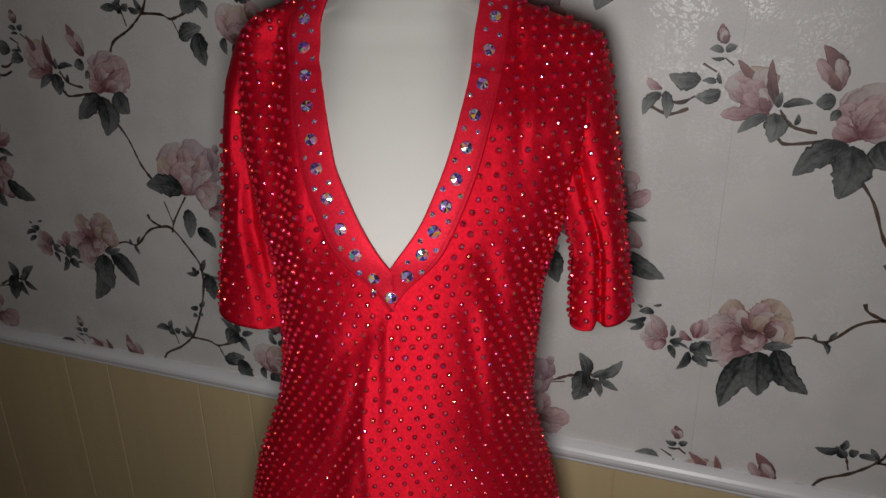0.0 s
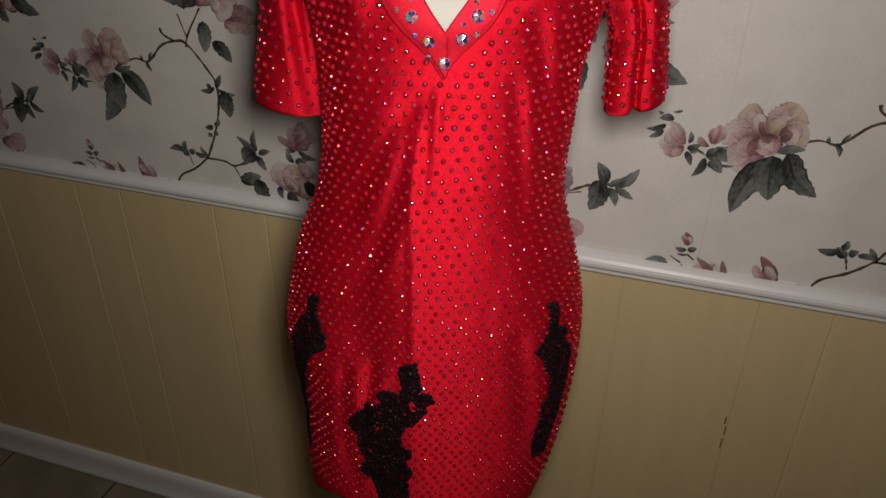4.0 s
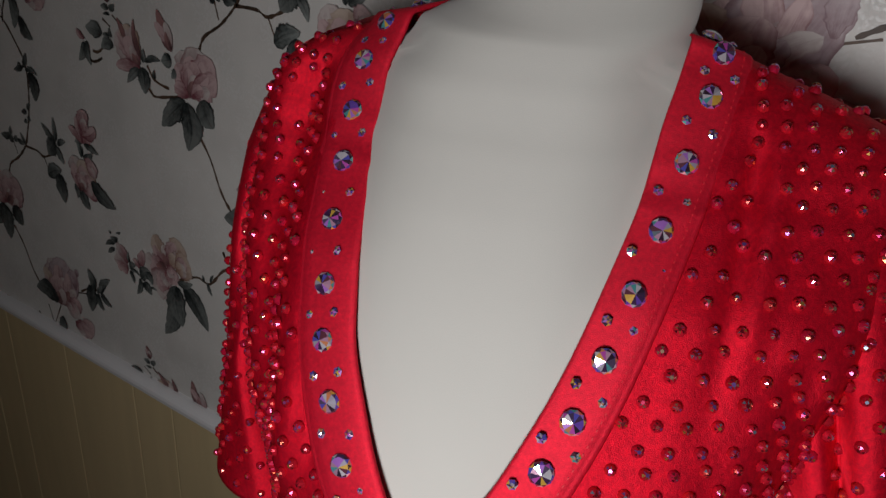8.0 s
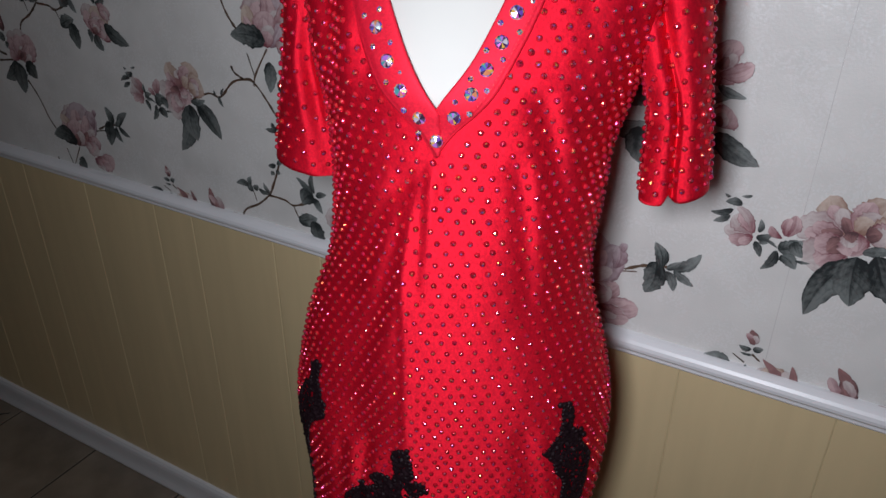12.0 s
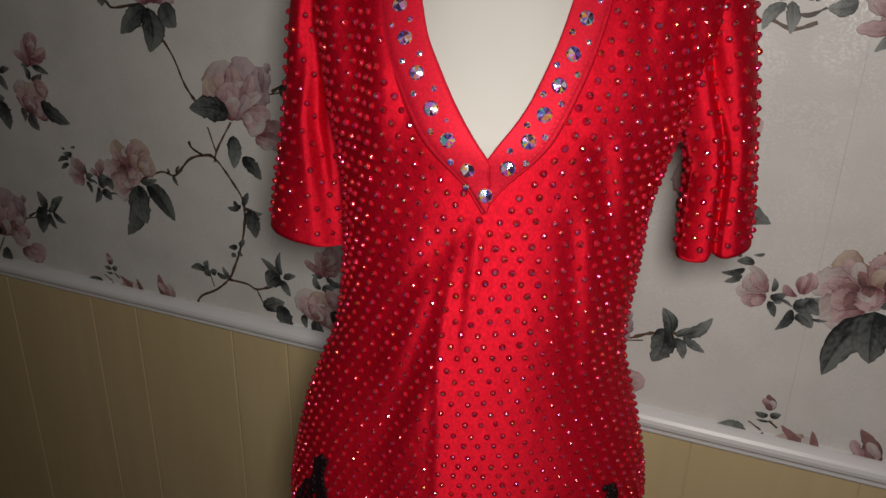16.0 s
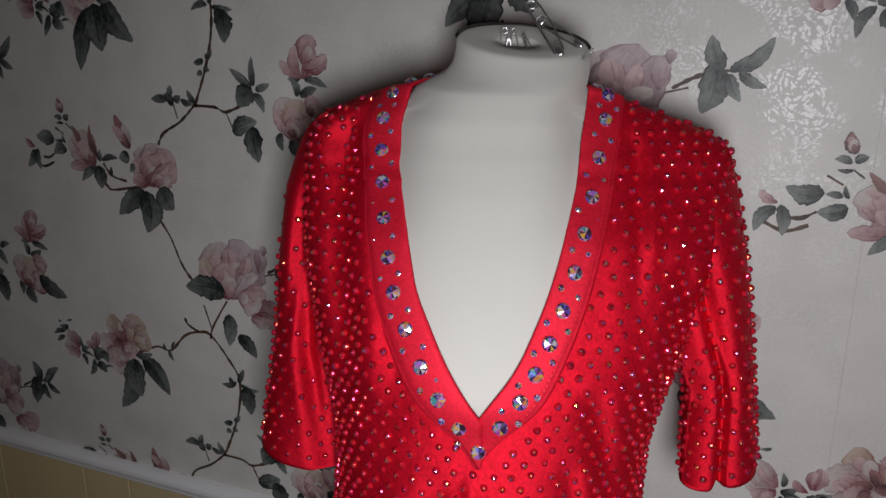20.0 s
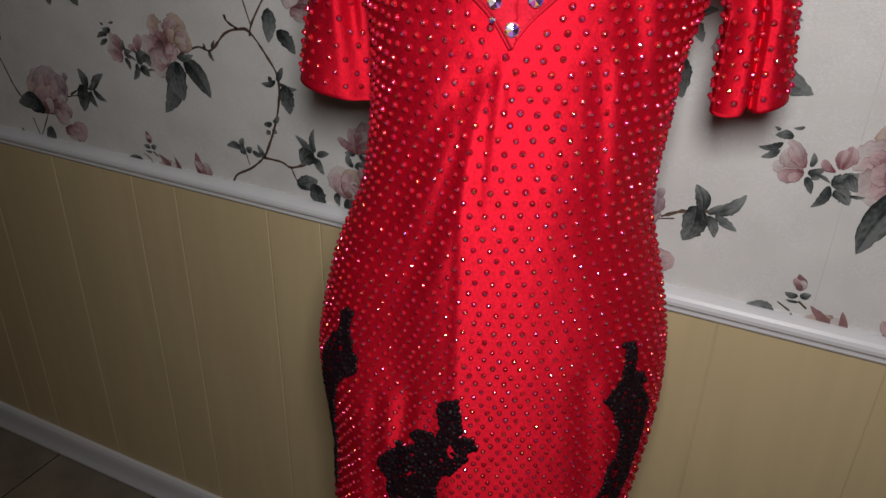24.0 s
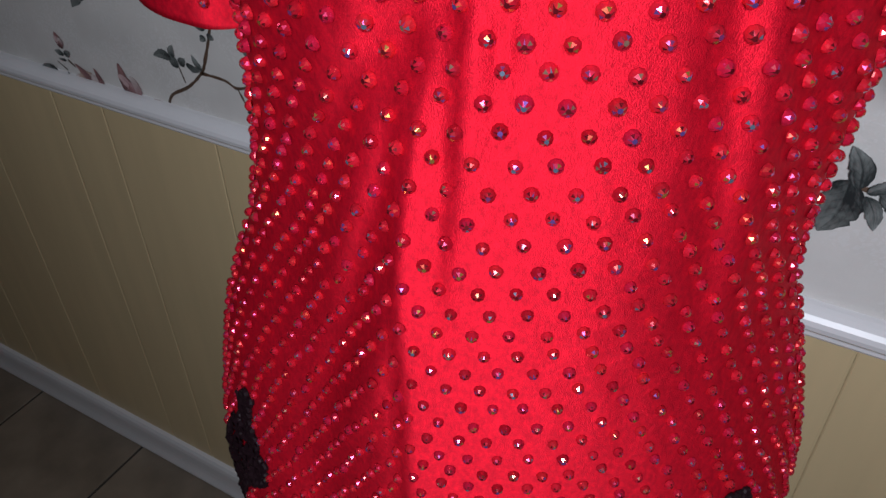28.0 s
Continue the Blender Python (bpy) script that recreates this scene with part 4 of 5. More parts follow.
# the jersey is drawn taut over the chest
for _ in range(3):
    taut = [[sum(rings[k][j].y for k in range(i - 3, i + 4)) / 7 for j in range(96)] for i in range(60, 83)]
    for i in range(60, 83):
        for j in range(96):
            p = rings[i][j]
            if p.y < 0.06 and p.z > 1.34:
                p.y += (taut[i - 60][j] - p.y) * open_neck(p.x, p.z) * smoothstep(82, 76, i) * smoothstep(1.34, 1.40, p.z)
for z, cx, w, d in ((1.566, 0.010, 0.067, 0.0665), (1.571, 0.017, 0.061, 0.0630), (1.579, 0.021, 0.0580, 0.0582), (1.588, 0.022, 0.0568, 0.0532), (1.594, 0.022, 0.0562, 0.0500), (1.5965, 0.022, 0.0556, 0.0488), (1.5982, 0.022, 0.0546, 0.0476),
                    (1.5992, 0.022, 0.0530, 0.0460), (1.5995, 0.022, 0.0500, 0.043), (1.599, 0.022, 0.036, 0.033), (1.5985, 0.018, 0.0205, 0.0170), (1.5975, 0.018, 0.0188, 0.0155), (1.5955, 0.018, 0.0178, 0.0145), (1.588, 0.018, 0.0165, 0.013), (1.570, 0.018, 0.016, 0.012)):
    rings.append([(cx - w * soft(math.cos(2 * math.pi * j / 96), z), 0.052 - d * soft(math.sin(2 * math.pi * j / 96), z), z - slant(2 * math.pi * j / 96, z) * min(1.0, d / 0.049)) for j in range(96)])
vs = tube(bm, rings)
bm.faces.new(vs[0][::-1]), bm.faces.new(vs[-1])
jersey_faces = len(bm.faces)
piping = []
for i in range(41):
    a = math.pi * (1.0 + i / 40)
    cpt = Vector((0.022 - 0.0552 * math.cos(a), 0.052 - 0.0485 * math.sin(a), 1.5985 - slant(a, 1.6)))
    out = Vector((-math.cos(a), -math.sin(a), 0))
    piping.append([cpt + out * 0.0022 * math.cos(b) + Vector((0, 0, 0.0022 * math.sin(b))) for b in [q * math.pi / 4 for q in range(8)]])
tube(bm, piping)
bm.faces.ensure_lookup_table()
for i, face in enumerate(bm.faces):
    face.material_index = 0 if i < jersey_faces else 1
form = tagged(part("dress_form", bm, [JERSEY, PIPING], None, smooth=True), "ivory jersey dress form with a bare neck, on a stand", "dress form")
form.matrix_world = FORM
stand = tagged(new("stand"), "honey-coloured turned wooden stand under the dress form", "stand")
stand.matrix_world = FORM
bm = bmesh.new()
pole = [(FLOOR + 0.03, 0.026), (0.10, 0.024), (0.36, 0.024), (0.40, 0.028), (0.46, 0.0285), (0.484, 0.0285), (0.492, 0.0265), (0.500, 0.0275), (0.508, 0.0255), (0.516, 0.0240), (0.60, 0.0230), (0.76, 0.0225)]
tube(bm, [[(-0.040 + r * math.cos(j * math.pi / 16), r * math.sin(j * math.pi / 16), z) for j in range(32)] for z, r in pole])
part("pole", bm, WOOD, stand, smooth=True)
bm = bmesh.new()
vs = tube(bm, [[(-0.040 + r * math.cos(j * math.pi / 24), r * math.sin(j * math.pi / 24), z) for j in range(48)] for z, r in ((FLOOR, 0.14), (FLOOR + 0.018, 0.14), (FLOOR + 0.026, 0.132), (FLOOR + 0.031, 0.03))])
bm.faces.new(vs[0][::-1]), bm.faces.new(vs[-1])
part("base", bm, WOOD, stand)


# ---- black lace motifs ----
def in_poly(poly, x, z):
    hit = False
    for (x0, z0), (x1, z1) in zip(poly, poly[1:] + poly[:1]):
        if (z0 > z) != (z1 > z) and x < (x1 - x0) * (z - z0) / (z1 - z0) + x0:
            hit = not hit
    return hit


def lace(name_label, outline, seed):
    """Black beaded lace: overlapping small petalled clumps inside an outline of (x, z) on the skirt."""
    rnd = random.Random(seed)
    xs, zs = [p[0] for p in outline], [p[1] for p in outline]

    area = sum(x0 * z1 - x1 * z0 for (x0, z0), (x1, z1) in zip(outline, outline[1:] + outline[:1]))
    turn = 1 if area < 0 else -1
    spots = []
    for _ in range(9000):
        x, z = rnd.uniform(min(xs), max(xs)), rnd.uniform(min(zs), max(zs))
        if all(in_poly(outline, x + u, z + v) for u, v in ((0.003, 0), (-0.003, 0), (0, 0.003), (0, -0.003))) and noise.noise(Vector((x * 95, seed, z * 95))) < 0.43 and all((x - u) ** 2 + (z - v) ** 2 > 0.0036 ** 2 for u, v in spots):
            spots.append((x, z))
    # round clumps along the outline
    rim, left = [], 0.0
    for (x0, z0), (x1, z1) in zip(outline, outline[1:] + outline[:1]):
        ln = math.hypot(x1 - x0, z1 - z0)
        while left < ln:
            u = left / ln
            rim.append((x0 + (x1 - x0) * u - 0.0022 * (z0 - z1) / ln * turn, z0 + (z1 - z0) * u - 0.0022 * (x1 - x0) / ln * turn))
            left += rnd.uniform(0.0052, 0.0068)
        left -= ln
    bm = bmesh.new()
    for k, (x, z) in enumerate(spots + rim):
        p = Vector((x, front_y(x, z), z))
        e = 0.002
        nx = Vector((2 * e, front_y(x + e, z) - front_y(x - e, z), 0))
        nz = Vector((0, front_y(x, z + e) - front_y(x, z - e), 2 * e))
        n = nx.cross(nz).normalized()
        q = n.to_track_quat("Z", "Y").to_matrix().to_4x4() @ Matrix.Rotation(rnd.uniform(0, 6), 4, "Z") @ Matrix.Rotation(rnd.uniform(-0.35, 0.35), 4, "X")
        at = Matrix.Translation(p + n * rnd.uniform(0.0004, 0.0016)) @ q
        if k >= len(spots):
            r = rnd.uniform(0.0030, 0.0039)
            rows = [[bm.verts.new(at @ Vector((r * w * math.cos(math.pi * i / 5), r * w * math.sin(math.pi * i / 5), h))) for i in range(10)] for w, h in ((1.0, -0.0004), (0.96, 0.0010), (0.70, 0.0021), (0.3, 0.0023))]
            for lo, hi in zip(rows, rows[1:]):
                for i in range(10):
                    bm.faces.new((lo[i], lo[(i + 1) % 10], hi[(i + 1) % 10], hi[i]))
            bm.faces.new(rows[-1])
            continue
        r = rnd.uniform(0.0042, 0.0055)
        n_tips = 5
        mid = bm.verts.new(at @ Vector((0, 0, rnd.uniform(0.0014, 0.0036))))
        ring = []
        for i in range(2 * n_tips):
            rr = r * 0.90 if i % 2 else r * 0.76
            a = math.pi * i / n_tips
            ring.append(bm.verts.new(at @ Vector((rr * math.cos(a), rr * math.sin(a), 0.0004 if i % 2 else 0.0012))))
        for i in range(2 * n_tips):
            bm.faces.new((mid, ring[i], ring[(i + 1) % (2 * n_tips)]))
    return part("lace_motif", bm, BEAD, dress, name_label)


LACE_C = [(-0.051, 0.939), (-0.049, 0.946), (-0.039, 0.955), (-0.031, 0.960), (-0.029, 0.951), (-0.027, 0.940), (-0.024, 0.920), (-0.030, 0.914), (-0.014, 0.913), (-0.009, 0.898), (-0.020, 0.893), (-0.018, 0.885), (-0.035, 0.860), (-0.044, 0.856),
          (-0.050, 0.837), (-0.050, 0.818), (-0.038, 0.814), (-0.038, 0.801), (-0.047, 0.793), (-0.037, 0.769), (-0.044, 0.754), (-0.041, 0.703), (-0.082, 0.703), (-0.084, 0.724), (-0.092, 0.750), (-0.106, 0.759), (-0.103, 0.771),
          (-0.096, 0.781), (-0.108, 0.800), (-0.107, 0.818), (-0.118, 0.835), (-0.117, 0.843), (-0.106, 0.860), (-0.096, 0.866), (-0.097, 0.877), (-0.091, 0.877), (-0.086, 0.875), (-0.073, 0.888), (-0.078, 0.898), (-0.072, 0.906), (-0.061, 0.907), (-0.050, 0.906), (-0.047, 0.918)]
LACE_L = [(-0.164, 0.997), (-0.156, 1.005), (-0.149, 1.004), (-0.151, 0.992), (-0.154, 0.981), (-0.150, 0.968), (-0.148, 0.960), (-0.143, 0.955), (-0.142, 0.943), (-0.147, 0.934), (-0.159, 0.925), (-0.170, 0.908), (-0.174, 0.885), (-0.176, 0.855),
          (-0.178, 0.816), (-0.178, 0.784), (-0.178, 0.750), (-0.186, 0.750), (-0.189, 0.820), (-0.194, 0.885), (-0.194, 0.925), (-0.183, 0.952), (-0.176, 0.966), (-0.169, 0.969), (-0.166, 0.980)]
LACE_R = [(0.122, 1.010), (0.132, 1.006), (0.136, 0.995), (0.136, 0.975), (0.142, 0.966), (0.146, 0.967), (0.150, 0.955), (0.147, 0.949), (0.154, 0.934), (0.159, 0.922), (0.158, 0.906), (0.157, 0.882), (0.154, 0.862), (0.151, 0.841), (0.149, 0.826),
          (0.142, 0.803), (0.134, 0.768), (0.118, 0.766), (0.115, 0.792), (0.117, 0.815), (0.122, 0.833), (0.123, 0.856), (0.130, 0.866), (0.132, 0.894), (0.129, 0.906), (0.123, 0.916), (0.119, 0.934), (0.109, 0.949), (0.117, 0.961), (0.123, 0.970), (0.124, 0.986)]
lace("black beaded lace motif rising from the hem", LACE_C, 3)
lace("black beaded lace motif over the hip", LACE_L, 4)
lace("black beaded lace motif over the hip", LACE_R, 5)


# ---- stones ----
def stone_mesh(name, r, sides, table, height, apex):
    """A cut stone: girdle, crown facets, and a flat table or a point."""
    bm = bmesh.new()
    low = [bm.verts.new((r * math.cos(2 * math.pi * i / sides), r * math.sin(2 * math.pi * i / sides), 0)) for i in range(sides)]
    gir = [bm.verts.new((r * math.cos(2 * math.pi * i / sides), r * math.sin(2 * math.pi * i / sides), height * 0.22)) for i in range(sides)]
    for i in range(sides):
        bm.faces.new((low[i], low[(i + 1) % sides], gir[(i + 1) % sides], gir[i]))
    if apex:
        mid = [bm.verts.new((r * table * math.cos(2 * math.pi * (i + 0.5) / sides), r * table * math.sin(2 * math.pi * (i + 0.5) / sides), height * 0.62)) for i in range(sides)]
        tip = bm.verts.new((0, 0, height))
        for i in range(sides):
            bm.faces.new((gir[i], gir[(i + 1) % sides], mid[i]))
            bm.faces.new((mid[i], gir[(i + 1) % sides], mid[(i + 1) % sides]))
            bm.faces.new((mid[i], mid[(i + 1) % sides], tip))
    else:
        mid = [bm.verts.new((r * 0.78 * math.cos(2 * math.pi * (i + 0.5) / sides), r * 0.78 * math.sin(2 * math.pi * (i + 0.5) / sides), height * 0.70)) for i in range(sides)]
        top = [bm.verts.new((r * table * math.cos(2 * math.pi * i / sides), r * table * math.sin(2 * math.pi * i / sides), height)) for i in range(sides)]
        for i in range(sides):
            bm.faces.new((gir[i], gir[(i + 1) % sides], mid[i]))
            bm.faces.new((mid[i], gir[(i + 1) % sides], mid[(i + 1) % sides]))
            bm.faces.new((mid[i], mid[(i + 1) % sides], top[(i + 1) % sides]))
            bm.faces.new((top[i], mid[i], top[(i + 1) % sides]))
        bm.faces.new(top)
    # facets stand apart, so that each takes its own tint
    if apex:
        bmesh.ops.split_edges(bm, edges=bm.edges[:])
    else:
        bm.normal_update()
        shiny = [f for k, f in enumerate(bm.faces) if f.normal.z > 0.97 or f.normal.z > 0.62 and k % 3 == 0]
        for f in shiny:
            f.material_index = 1
        bmesh.ops.split_edges(bm, edges=list({e for f in shiny for e in f.edges}))
    me = bpy.data.meshes.new(name)
    bm.normal_update()
    bm.to_mesh(me)
    bm.free()
    return me


def seat(p, n, rnd, lift=0.0002, lean=0.06):
    q = n.to_track_quat("Z", "Y").to_matrix().to_4x4()
    tip = Matrix.Rotation(rnd.uniform(-lean, lean), 4, "X") @ Matrix.Rotation(rnd.uniform(-lean, lean), 4, "Y") @ Matrix.Rotation(rnd.uniform(0, 6.28), 4, "Z")
    return Matrix.Translation(p + n * lift) @ q @ tip


rnd = random.Random(11)
stone = stone_mesh("rhinestone", 0.00275, 9, 0.30, 0.0032, False)
stone.materials.append(STONE), stone.materials.append(FACET)
big = stone_mesh("crystal", 0.0059, 11, 0.80, 0.0030, True)
big.materials.append(AB)
little = stone_mesh("small_crystal", 0.0026, 6, 0.45, 0.0018, True)
little.materials.append(AB)


def put(name, mesh, m, label="", parent=None):
    ob = new(name, mesh)
    ob.parent = parent or dress
    ob.matrix_basis = m
    if label:
        ob["label"] = label
    return ob


CRYSTAL_Z = {-1: [1.308, 1.328, 1.349, 1.370, 1.393, 1.4155, 1.438, 1.463, 1.4875, 1.511, 1.535, 1.553], 1: [1.331, 1.351, 1.369, 1.389, 1.410, 1.434, 1.458, 1.482, 1.509, 1.535, 1.554]}
for side in (-1, 1):
    pts = BAND[side]
    places = [min(range(len(pts)), key=lambda i: abs(pts[i].z - h) + (1 if i > len(pts) - 22 else 0)) for h in CRYSTAL_Z[side]]
    while places[-1] + 13 < len(pts):
        places.append(places[-1] + 13)
    for k, i in enumerate(places):
        t, ac, nn = band_frame(pts, i)
        at = pts[i].copy()
        if side < 0 and k == 0:
            at.x = -0.002
        put("crystal", big, seat(at, nn.lerp(Vector((0.2, -1, 0.15)).normalized(), 0.35).normalized(), rnd, 0.0048, 0.07), "" if k else "large clear iridescent crystal", BAND_OB[side])
        if k + 1 < len(places):
            j = (i + places[k + 1]) // 2
            t, ac, nn = band_frame(pts, j)
            ac = ac if ac.x * side > 0 else -ac
            for w in (-0.0075, 0.0080):
                p = pts[j] + ac * (w + rnd.uniform(-0.0012, 0.0012)) + t * rnd.uniform(-0.002, 0.002)
                if p.x * side > 0.002 or p.z > 1.33:
                    put("small_crystal", little, seat(p, nn, rnd, 0.0042, 0.1), "", BAND_OB[side])


spots = []
z, row = 0.705, 0
while z < 1.566:
    pitch = 0.0126 + 0.0018 * smoothstep(0.95, 1.15, z) - 0.0004 * smoothstep(1.28, 1.40, z) - 0.0014 * smoothstep(1.46, 1.53, z)
    # arc length round the section
    ring = [body_point(math.pi * i / 90 * 1.5 - math.pi * 0.25, z) for i in range(91)]
    along = [0.0]
    for p, q in zip(ring, ring[1:]):
        along.append(along[-1] + math.hypot(q.x - p.x, q.y - p.y))
    d = (along[45] + pitch * ((0.5 if row % 2 else 0.0) + rnd.uniform(-0.08, 0.08))) % pitch
    while d < along[-1]:
        i = max(0, int(np.searchsorted(along, d)) - 1)
        u = (d - along[i]) / max(1e-6, along[i + 1] - along[i])
        a = math.pi * (i + u) / 90 * 1.5 - math.pi * 0.25 + rnd.uniform(-0.007, 0.007)
        zz = z + rnd.uniform(-0.0010, 0.0010) + 0.0018 * math.sin(3.0 * a + 0.15 * row)
        p = body_point(a, zz)
        hidden = neck_in(p.x, p.z, 0.020) and p.y < 0.08 or 1.290 < p.z < 1.32 and abs(p.x) < 0.014
        lace_here = p.y < 0.03 and any(in_poly(poly, p.x, p.z) for poly in (LACE_C, LACE_L, LACE_R))
        if not hidden and not lace_here and zz > hem_z(a) + 0.004:
            n = normal_at(body_point, a, zz, 0.012, 0.003)
            if n.dot(Vector((p.x - 0.0, p.y - 0.02, 0))) < 0:
                n = -n
            spots.append((p, n))
        d += pitch
    z += 0.0086 + 0.0022 * smoothstep(0.92, 1.12, z) - 0.0014 * smoothstep(1.28, 1.38, z) - 0.0018 * smoothstep(1.44, 1.52, z)
    row += 1
for side in (1, -1):
    t, row = 0.06, 0
    while t < 0.985:
        for k in range(16):
            a = 2 * math.pi * (k + (0.5 if row % 2 else 0)) / 16 + rnd.uniform(-0.05, 0.05)
            f = lambda u, v, s=side: sleeve_point(s, u, v)
            p = f(a, t)
            n = normal_at(f, a, t, 0.03, 0.01)
            mid = Vector((side * 0.19, 0.02, p.z))
            if n.dot(p - mid) < 0:
                n = -n
            spots.append((p, n))
        t += 0.036
        row += 1

near = [k for k, (p, n) in enumerate(spots) if 0.93 < p.z < 1.15 and p.y < -0.03 and -0.10 < p.x < 0.14]
near = set(near[:300])
verts, faces, slots = [], [], []
base_v = [v.co.copy() for v in stone.vertices]
base_f = [tuple(p.vertices) for p in stone.polygons]
base_m = [p.material_index for p in stone.polygons]
for k, (p, n) in enumerate(spots):
    s = rnd.uniform(0.92, 1.08) * (0.95 + 0.13 * smoothstep(1.10, 1.25, p.z))
    m = seat(p, n, rnd, 0.0003, 0.17) @ Matrix.Diagonal((s, s, s, 1))
    if k in near:
        put("rhinestone", stone, m)
    else:
        o = len(verts)
        verts += [m @ v for v in base_v]
        faces += [tuple(o + i for i in f) for f in base_f]
        slots += base_m
me = bpy.data.meshes.new("rhinestone_rows")
me.from_pydata(verts, [], faces)
me.materials.append(STONE), me.materials.append(FACET)
me.polygons.foreach_set("material_index", slots)
rest = new("rhinestone_rows", me)
rest.parent = dress
tagged(rest, "small red iridescent rhinestones in staggered rows", kind="stuff")


# ---- safety pins on the neck of the form, a hairpin on the floor ----
def wire(bm, pts, r):
    rings = []
    for i, p in enumerate(pts):
        d = (pts[min(i + 1, len(pts) - 1)] - pts[max(0, i - 1)]).normalized()
        a = d.orthogonal().normalized()
        b = d.cross(a)
        rings.append([p + (a * math.cos(q * math.pi / 3) + b * math.sin(q * math.pi / 3)) * r for q in range(6)])
    tube(bm, rings)


def safety_pin(length):
    """Lies along +z from its coil, flat in x."""
    root = new("safety_pin")
    w = length * 0.16
    bm = bmesh.new()
    wire(bm, [Vector((0, 0, length * t)) for t in (0, 0.5, 1.0)], 0.0006)
    part("back_wire", bm, STEEL, root)
    bm = bmesh.new()
    wire(bm, [Vector((-w, 0, length * 0.02)), Vector((-w * 1.05, 0, length * 0.5)), Vector((-w * 0.75, 0, length * 0.97))], 0.0005)
    part("pin_wire", bm, STEEL, root)
    bm = bmesh.new()
    wire(bm, [Vector((-w / 2 + w / 2 * math.cos(t), 0.0006 * t / 6, -w / 2 * math.sin(t))) for t in [math.pi * 2 * i / 14 * 1.5 for i in range(15)]], 0.0005)
    part("coil", bm, STEEL, root)
    bm = bmesh.new()
    rows = []
    for i in range(7):
        t = i / 6
        rr = 0.0009 + 0.0006 * math.sin(math.pi * t) ** 0.6
        rows.append([Vector((-w * 0.40 + rr * 1.25 * math.cos(q * math.pi / 5), rr * 0.55 * math.sin(q * math.pi / 5), length * (0.90 + 0.17 * t))) for q in range(10)])
    vs = tube(bm, rows)
    bm.faces.new(vs[0][::-1]), bm.faces.new(vs[-1])
    part("clasp", bm, STEEL, root, smooth=True)
    return root


pin = safety_pin(0.036)
tagged(pin, "steel safety pin stuck into the neck of the dress form", "safety pin", "safety pins on the neck")
# coil, clasp, in the form's frame
PINS = [((0.009, 0.060, 1.607), (0.008, 0.050, 1.576)), ((0.016, 0.058, 1.607), (0.022, 0.048, 1.577)), ((0.024, 0.062, 1.604), (0.029, 0.046, 1.577)), ((0.007, 0.047, 1.578), (0.010, 0.046, 1.604)),
        ((0.022, 0.050, 1.602), (0.032, 0.024, 1.580)), ((0.024, 0.056, 1.627), (0.052, -0.002, 1.584)), ((0.034, 0.056, 1.613), (0.072, 0.028, 1.591)), ((0.080, 0.034, 1.590), (0.070, 0.012, 1.583))]
for k, (coil, clasp) in enumerate(PINS):
    coil, clasp = Vector(coil), Vector(clasp)
    d = clasp - coil
    m = FORM @ Matrix.Translation(coil) @ d.to_track_quat("Z", "Y").to_matrix().to_4x4() @ Matrix.Rotation(0.7 * k, 4, "Z") @ Matrix.Scale(d.length / 0.037, 4)
    if k == 0:
        pin.matrix_world = m
    else:
        copy_thing(pin, m)

hairpin = new("hairpin")
tagged(hairpin, "dark metal hairpin dropped on the floor tiles", "hairpin")
for dy, nm in ((0.0, "prong"), (0.006, "prong")):
    bm = bmesh.new()
    wire(bm, [Vector((0.055 * t, dy * (1 - t), 0.0012 + 0.0006 * math.sin(t * 20))) for t in [i / 12 for i in range(13)]], 0.0010)
    part(nm, bm, PIPING, hairpin)
bm = bmesh.new()
bmesh.ops.create_icosphere(bm, subdivisions=1, radius=0.0022, matrix=Matrix.Translation((-0.001, 0.003, 0.0024)))
part("tip", bm, STEEL, hairpin, "bright tip", smooth=True)
hairpin.matrix_world = Matrix.Translation((-1.095, -0.075, FLOOR)) @ Matrix.Rotation(radians(46), 4, "Z")

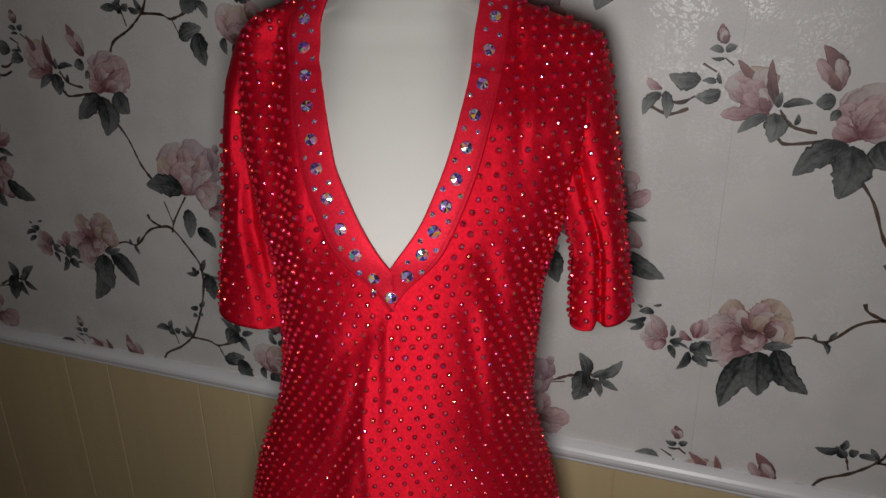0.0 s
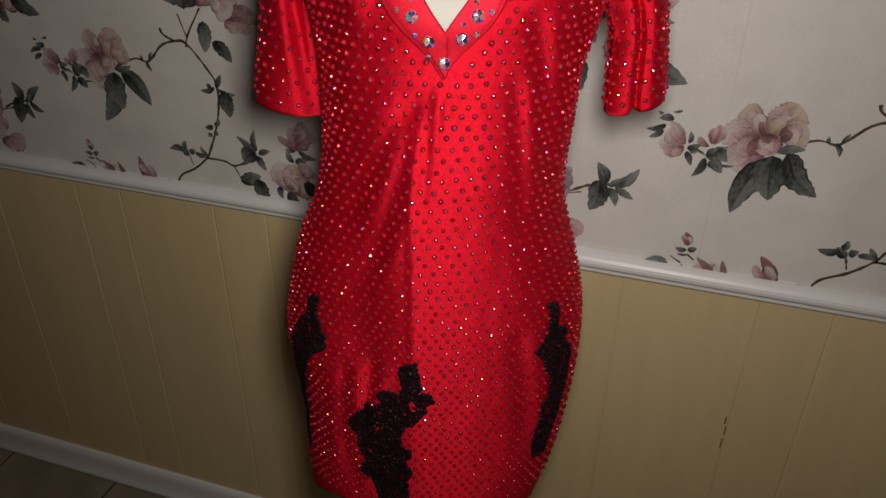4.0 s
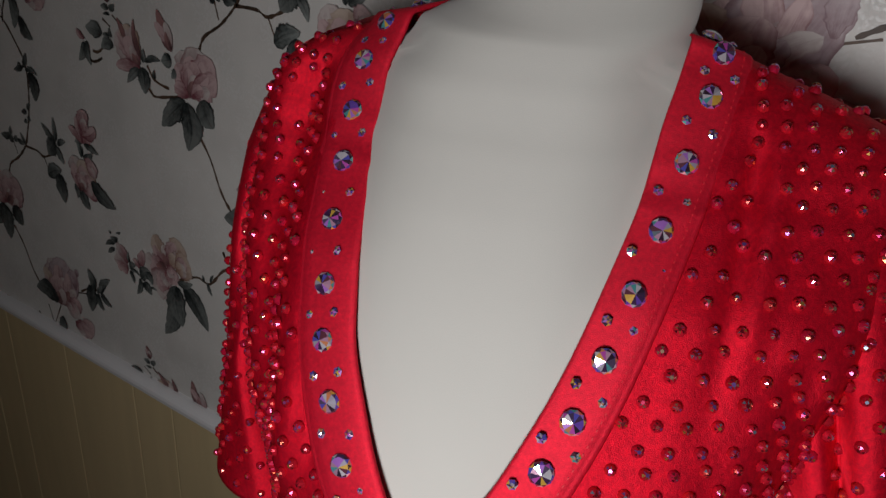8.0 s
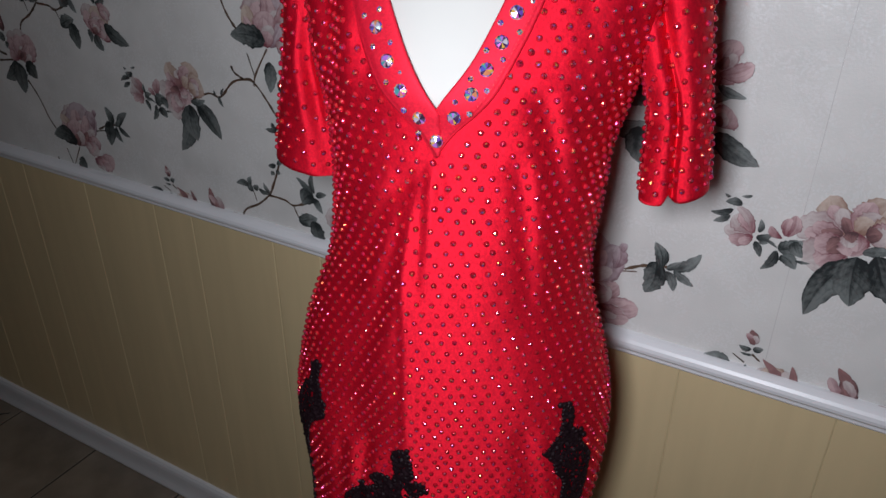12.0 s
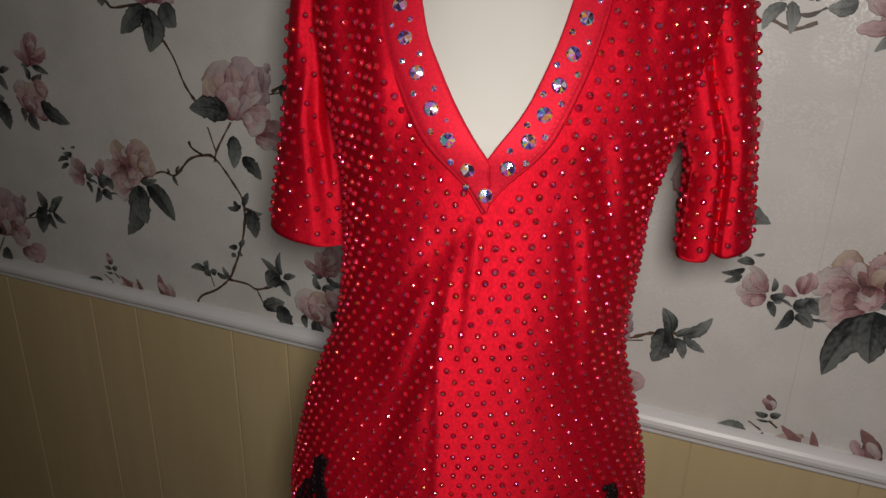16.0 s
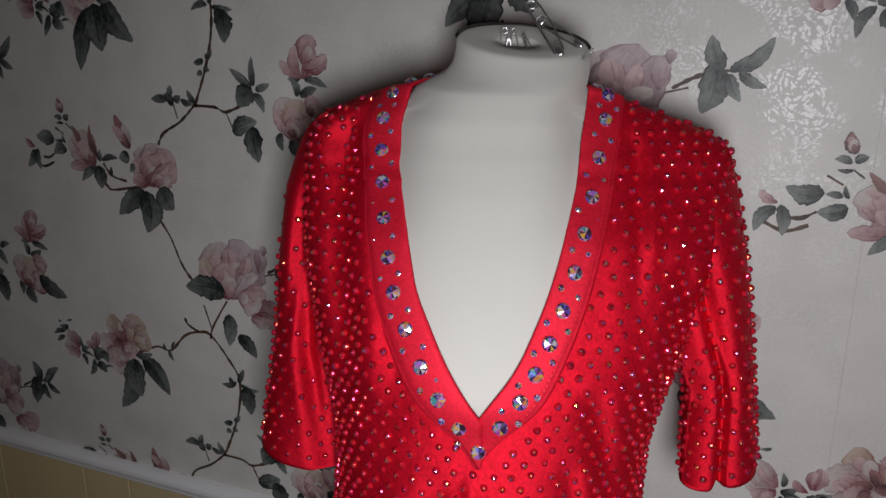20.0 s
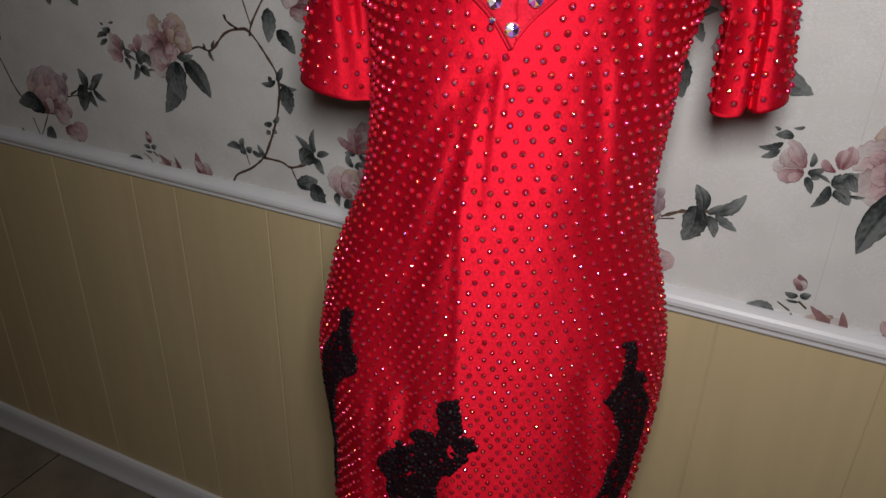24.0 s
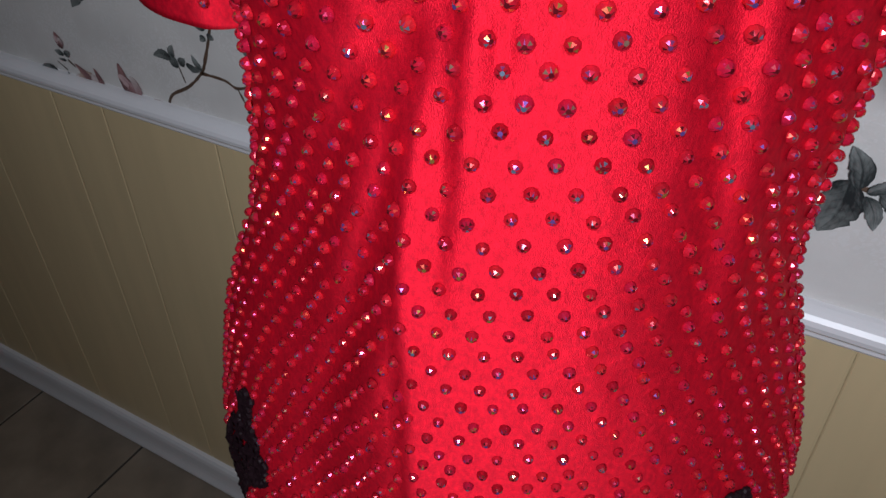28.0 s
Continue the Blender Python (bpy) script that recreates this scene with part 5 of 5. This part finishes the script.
# ---- a flat bag leaning on the wall ----
BAG = mat("pale_canvas", (0.40, 0.41, 0.35), 0.8, 0, 0.15, 30, 0.2, 200)
DARK_STRIP = mat("dark_strip", (0.035, 0.036, 0.034), 0.6, 0, 0.5, 45)
STRAP = mat("pale_strap", (0.50, 0.50, 0.44), 0.7, 0, 0.12, 40, 0.2, 200)
bag = tagged(new("bag"), "flat pale grey canvas bag with a dark strip along its edge, leaning on the wainscot", "bag")
# height, its edge over the floor
EDGE = [(FLOOR, -1.350), (0.09, -1.340), (0.14, -1.326), (0.20, -1.306), (0.27, -1.300), (0.34, -1.296), (0.375, -1.302), (0.40, -1.320), (0.412, -1.345), (0.420, -1.390), (0.424, -1.45)]


def bag_face(z):
    return -0.044 - 0.016 * math.sin(math.pi * min(1.0, (z - FLOOR) / 0.40))


def bag_strip(lo, hi, proud, last):
    """A strip along the bag's edge, from lo to hi inwards from it."""
    bm = bmesh.new()
    rows = EDGE[:last]
    rings = []
    for z, edge in rows:
        y = bag_face(z)
        rings.append([(edge - lo, y + 0.010, z), (edge - lo, y - proud, z), (edge - (lo + hi) / 2, y - proud - 0.003, z), (edge - hi, y - proud, z), (edge - hi, y + 0.010, z)])
    vs = tube(bm, rings)
    bm.faces.new(vs[0][::-1]), bm.faces.new(vs[-1])
    bmesh.ops.recalc_face_normals(bm, faces=bm.faces[:])
    return bm


bm = bmesh.new()
rings = []
for z, edge in EDGE:
    y = bag_face(z)
    rings.append([(edge, (y - 0.018) / 2, z), (edge - 0.006, y + 0.004, z), (edge - 0.05, y, z), (-1.60, y - 0.006, z), (-1.72, y + 0.008, z), (-1.75, -0.018, z), (edge - 0.006, -0.018, z)])
vs = tube(bm, rings)
bm.faces.new(vs[0][::-1]), bm.faces.new(vs[-1])
bmesh.ops.recalc_face_normals(bm, faces=bm.faces[:])
part("body", bm, BAG, bag, smooth=True)
# a dark mottled strip follows the edge, a pale strap inside it
part("edge_strip", bag_strip(-0.002, 0.038, 0.002, 10), DARK_STRIP, bag, "dark mottled strip along the edge")
part("strap", bag_strip(0.052, 0.082, 0.005, 9), STRAP, bag, "pale sewn strap")
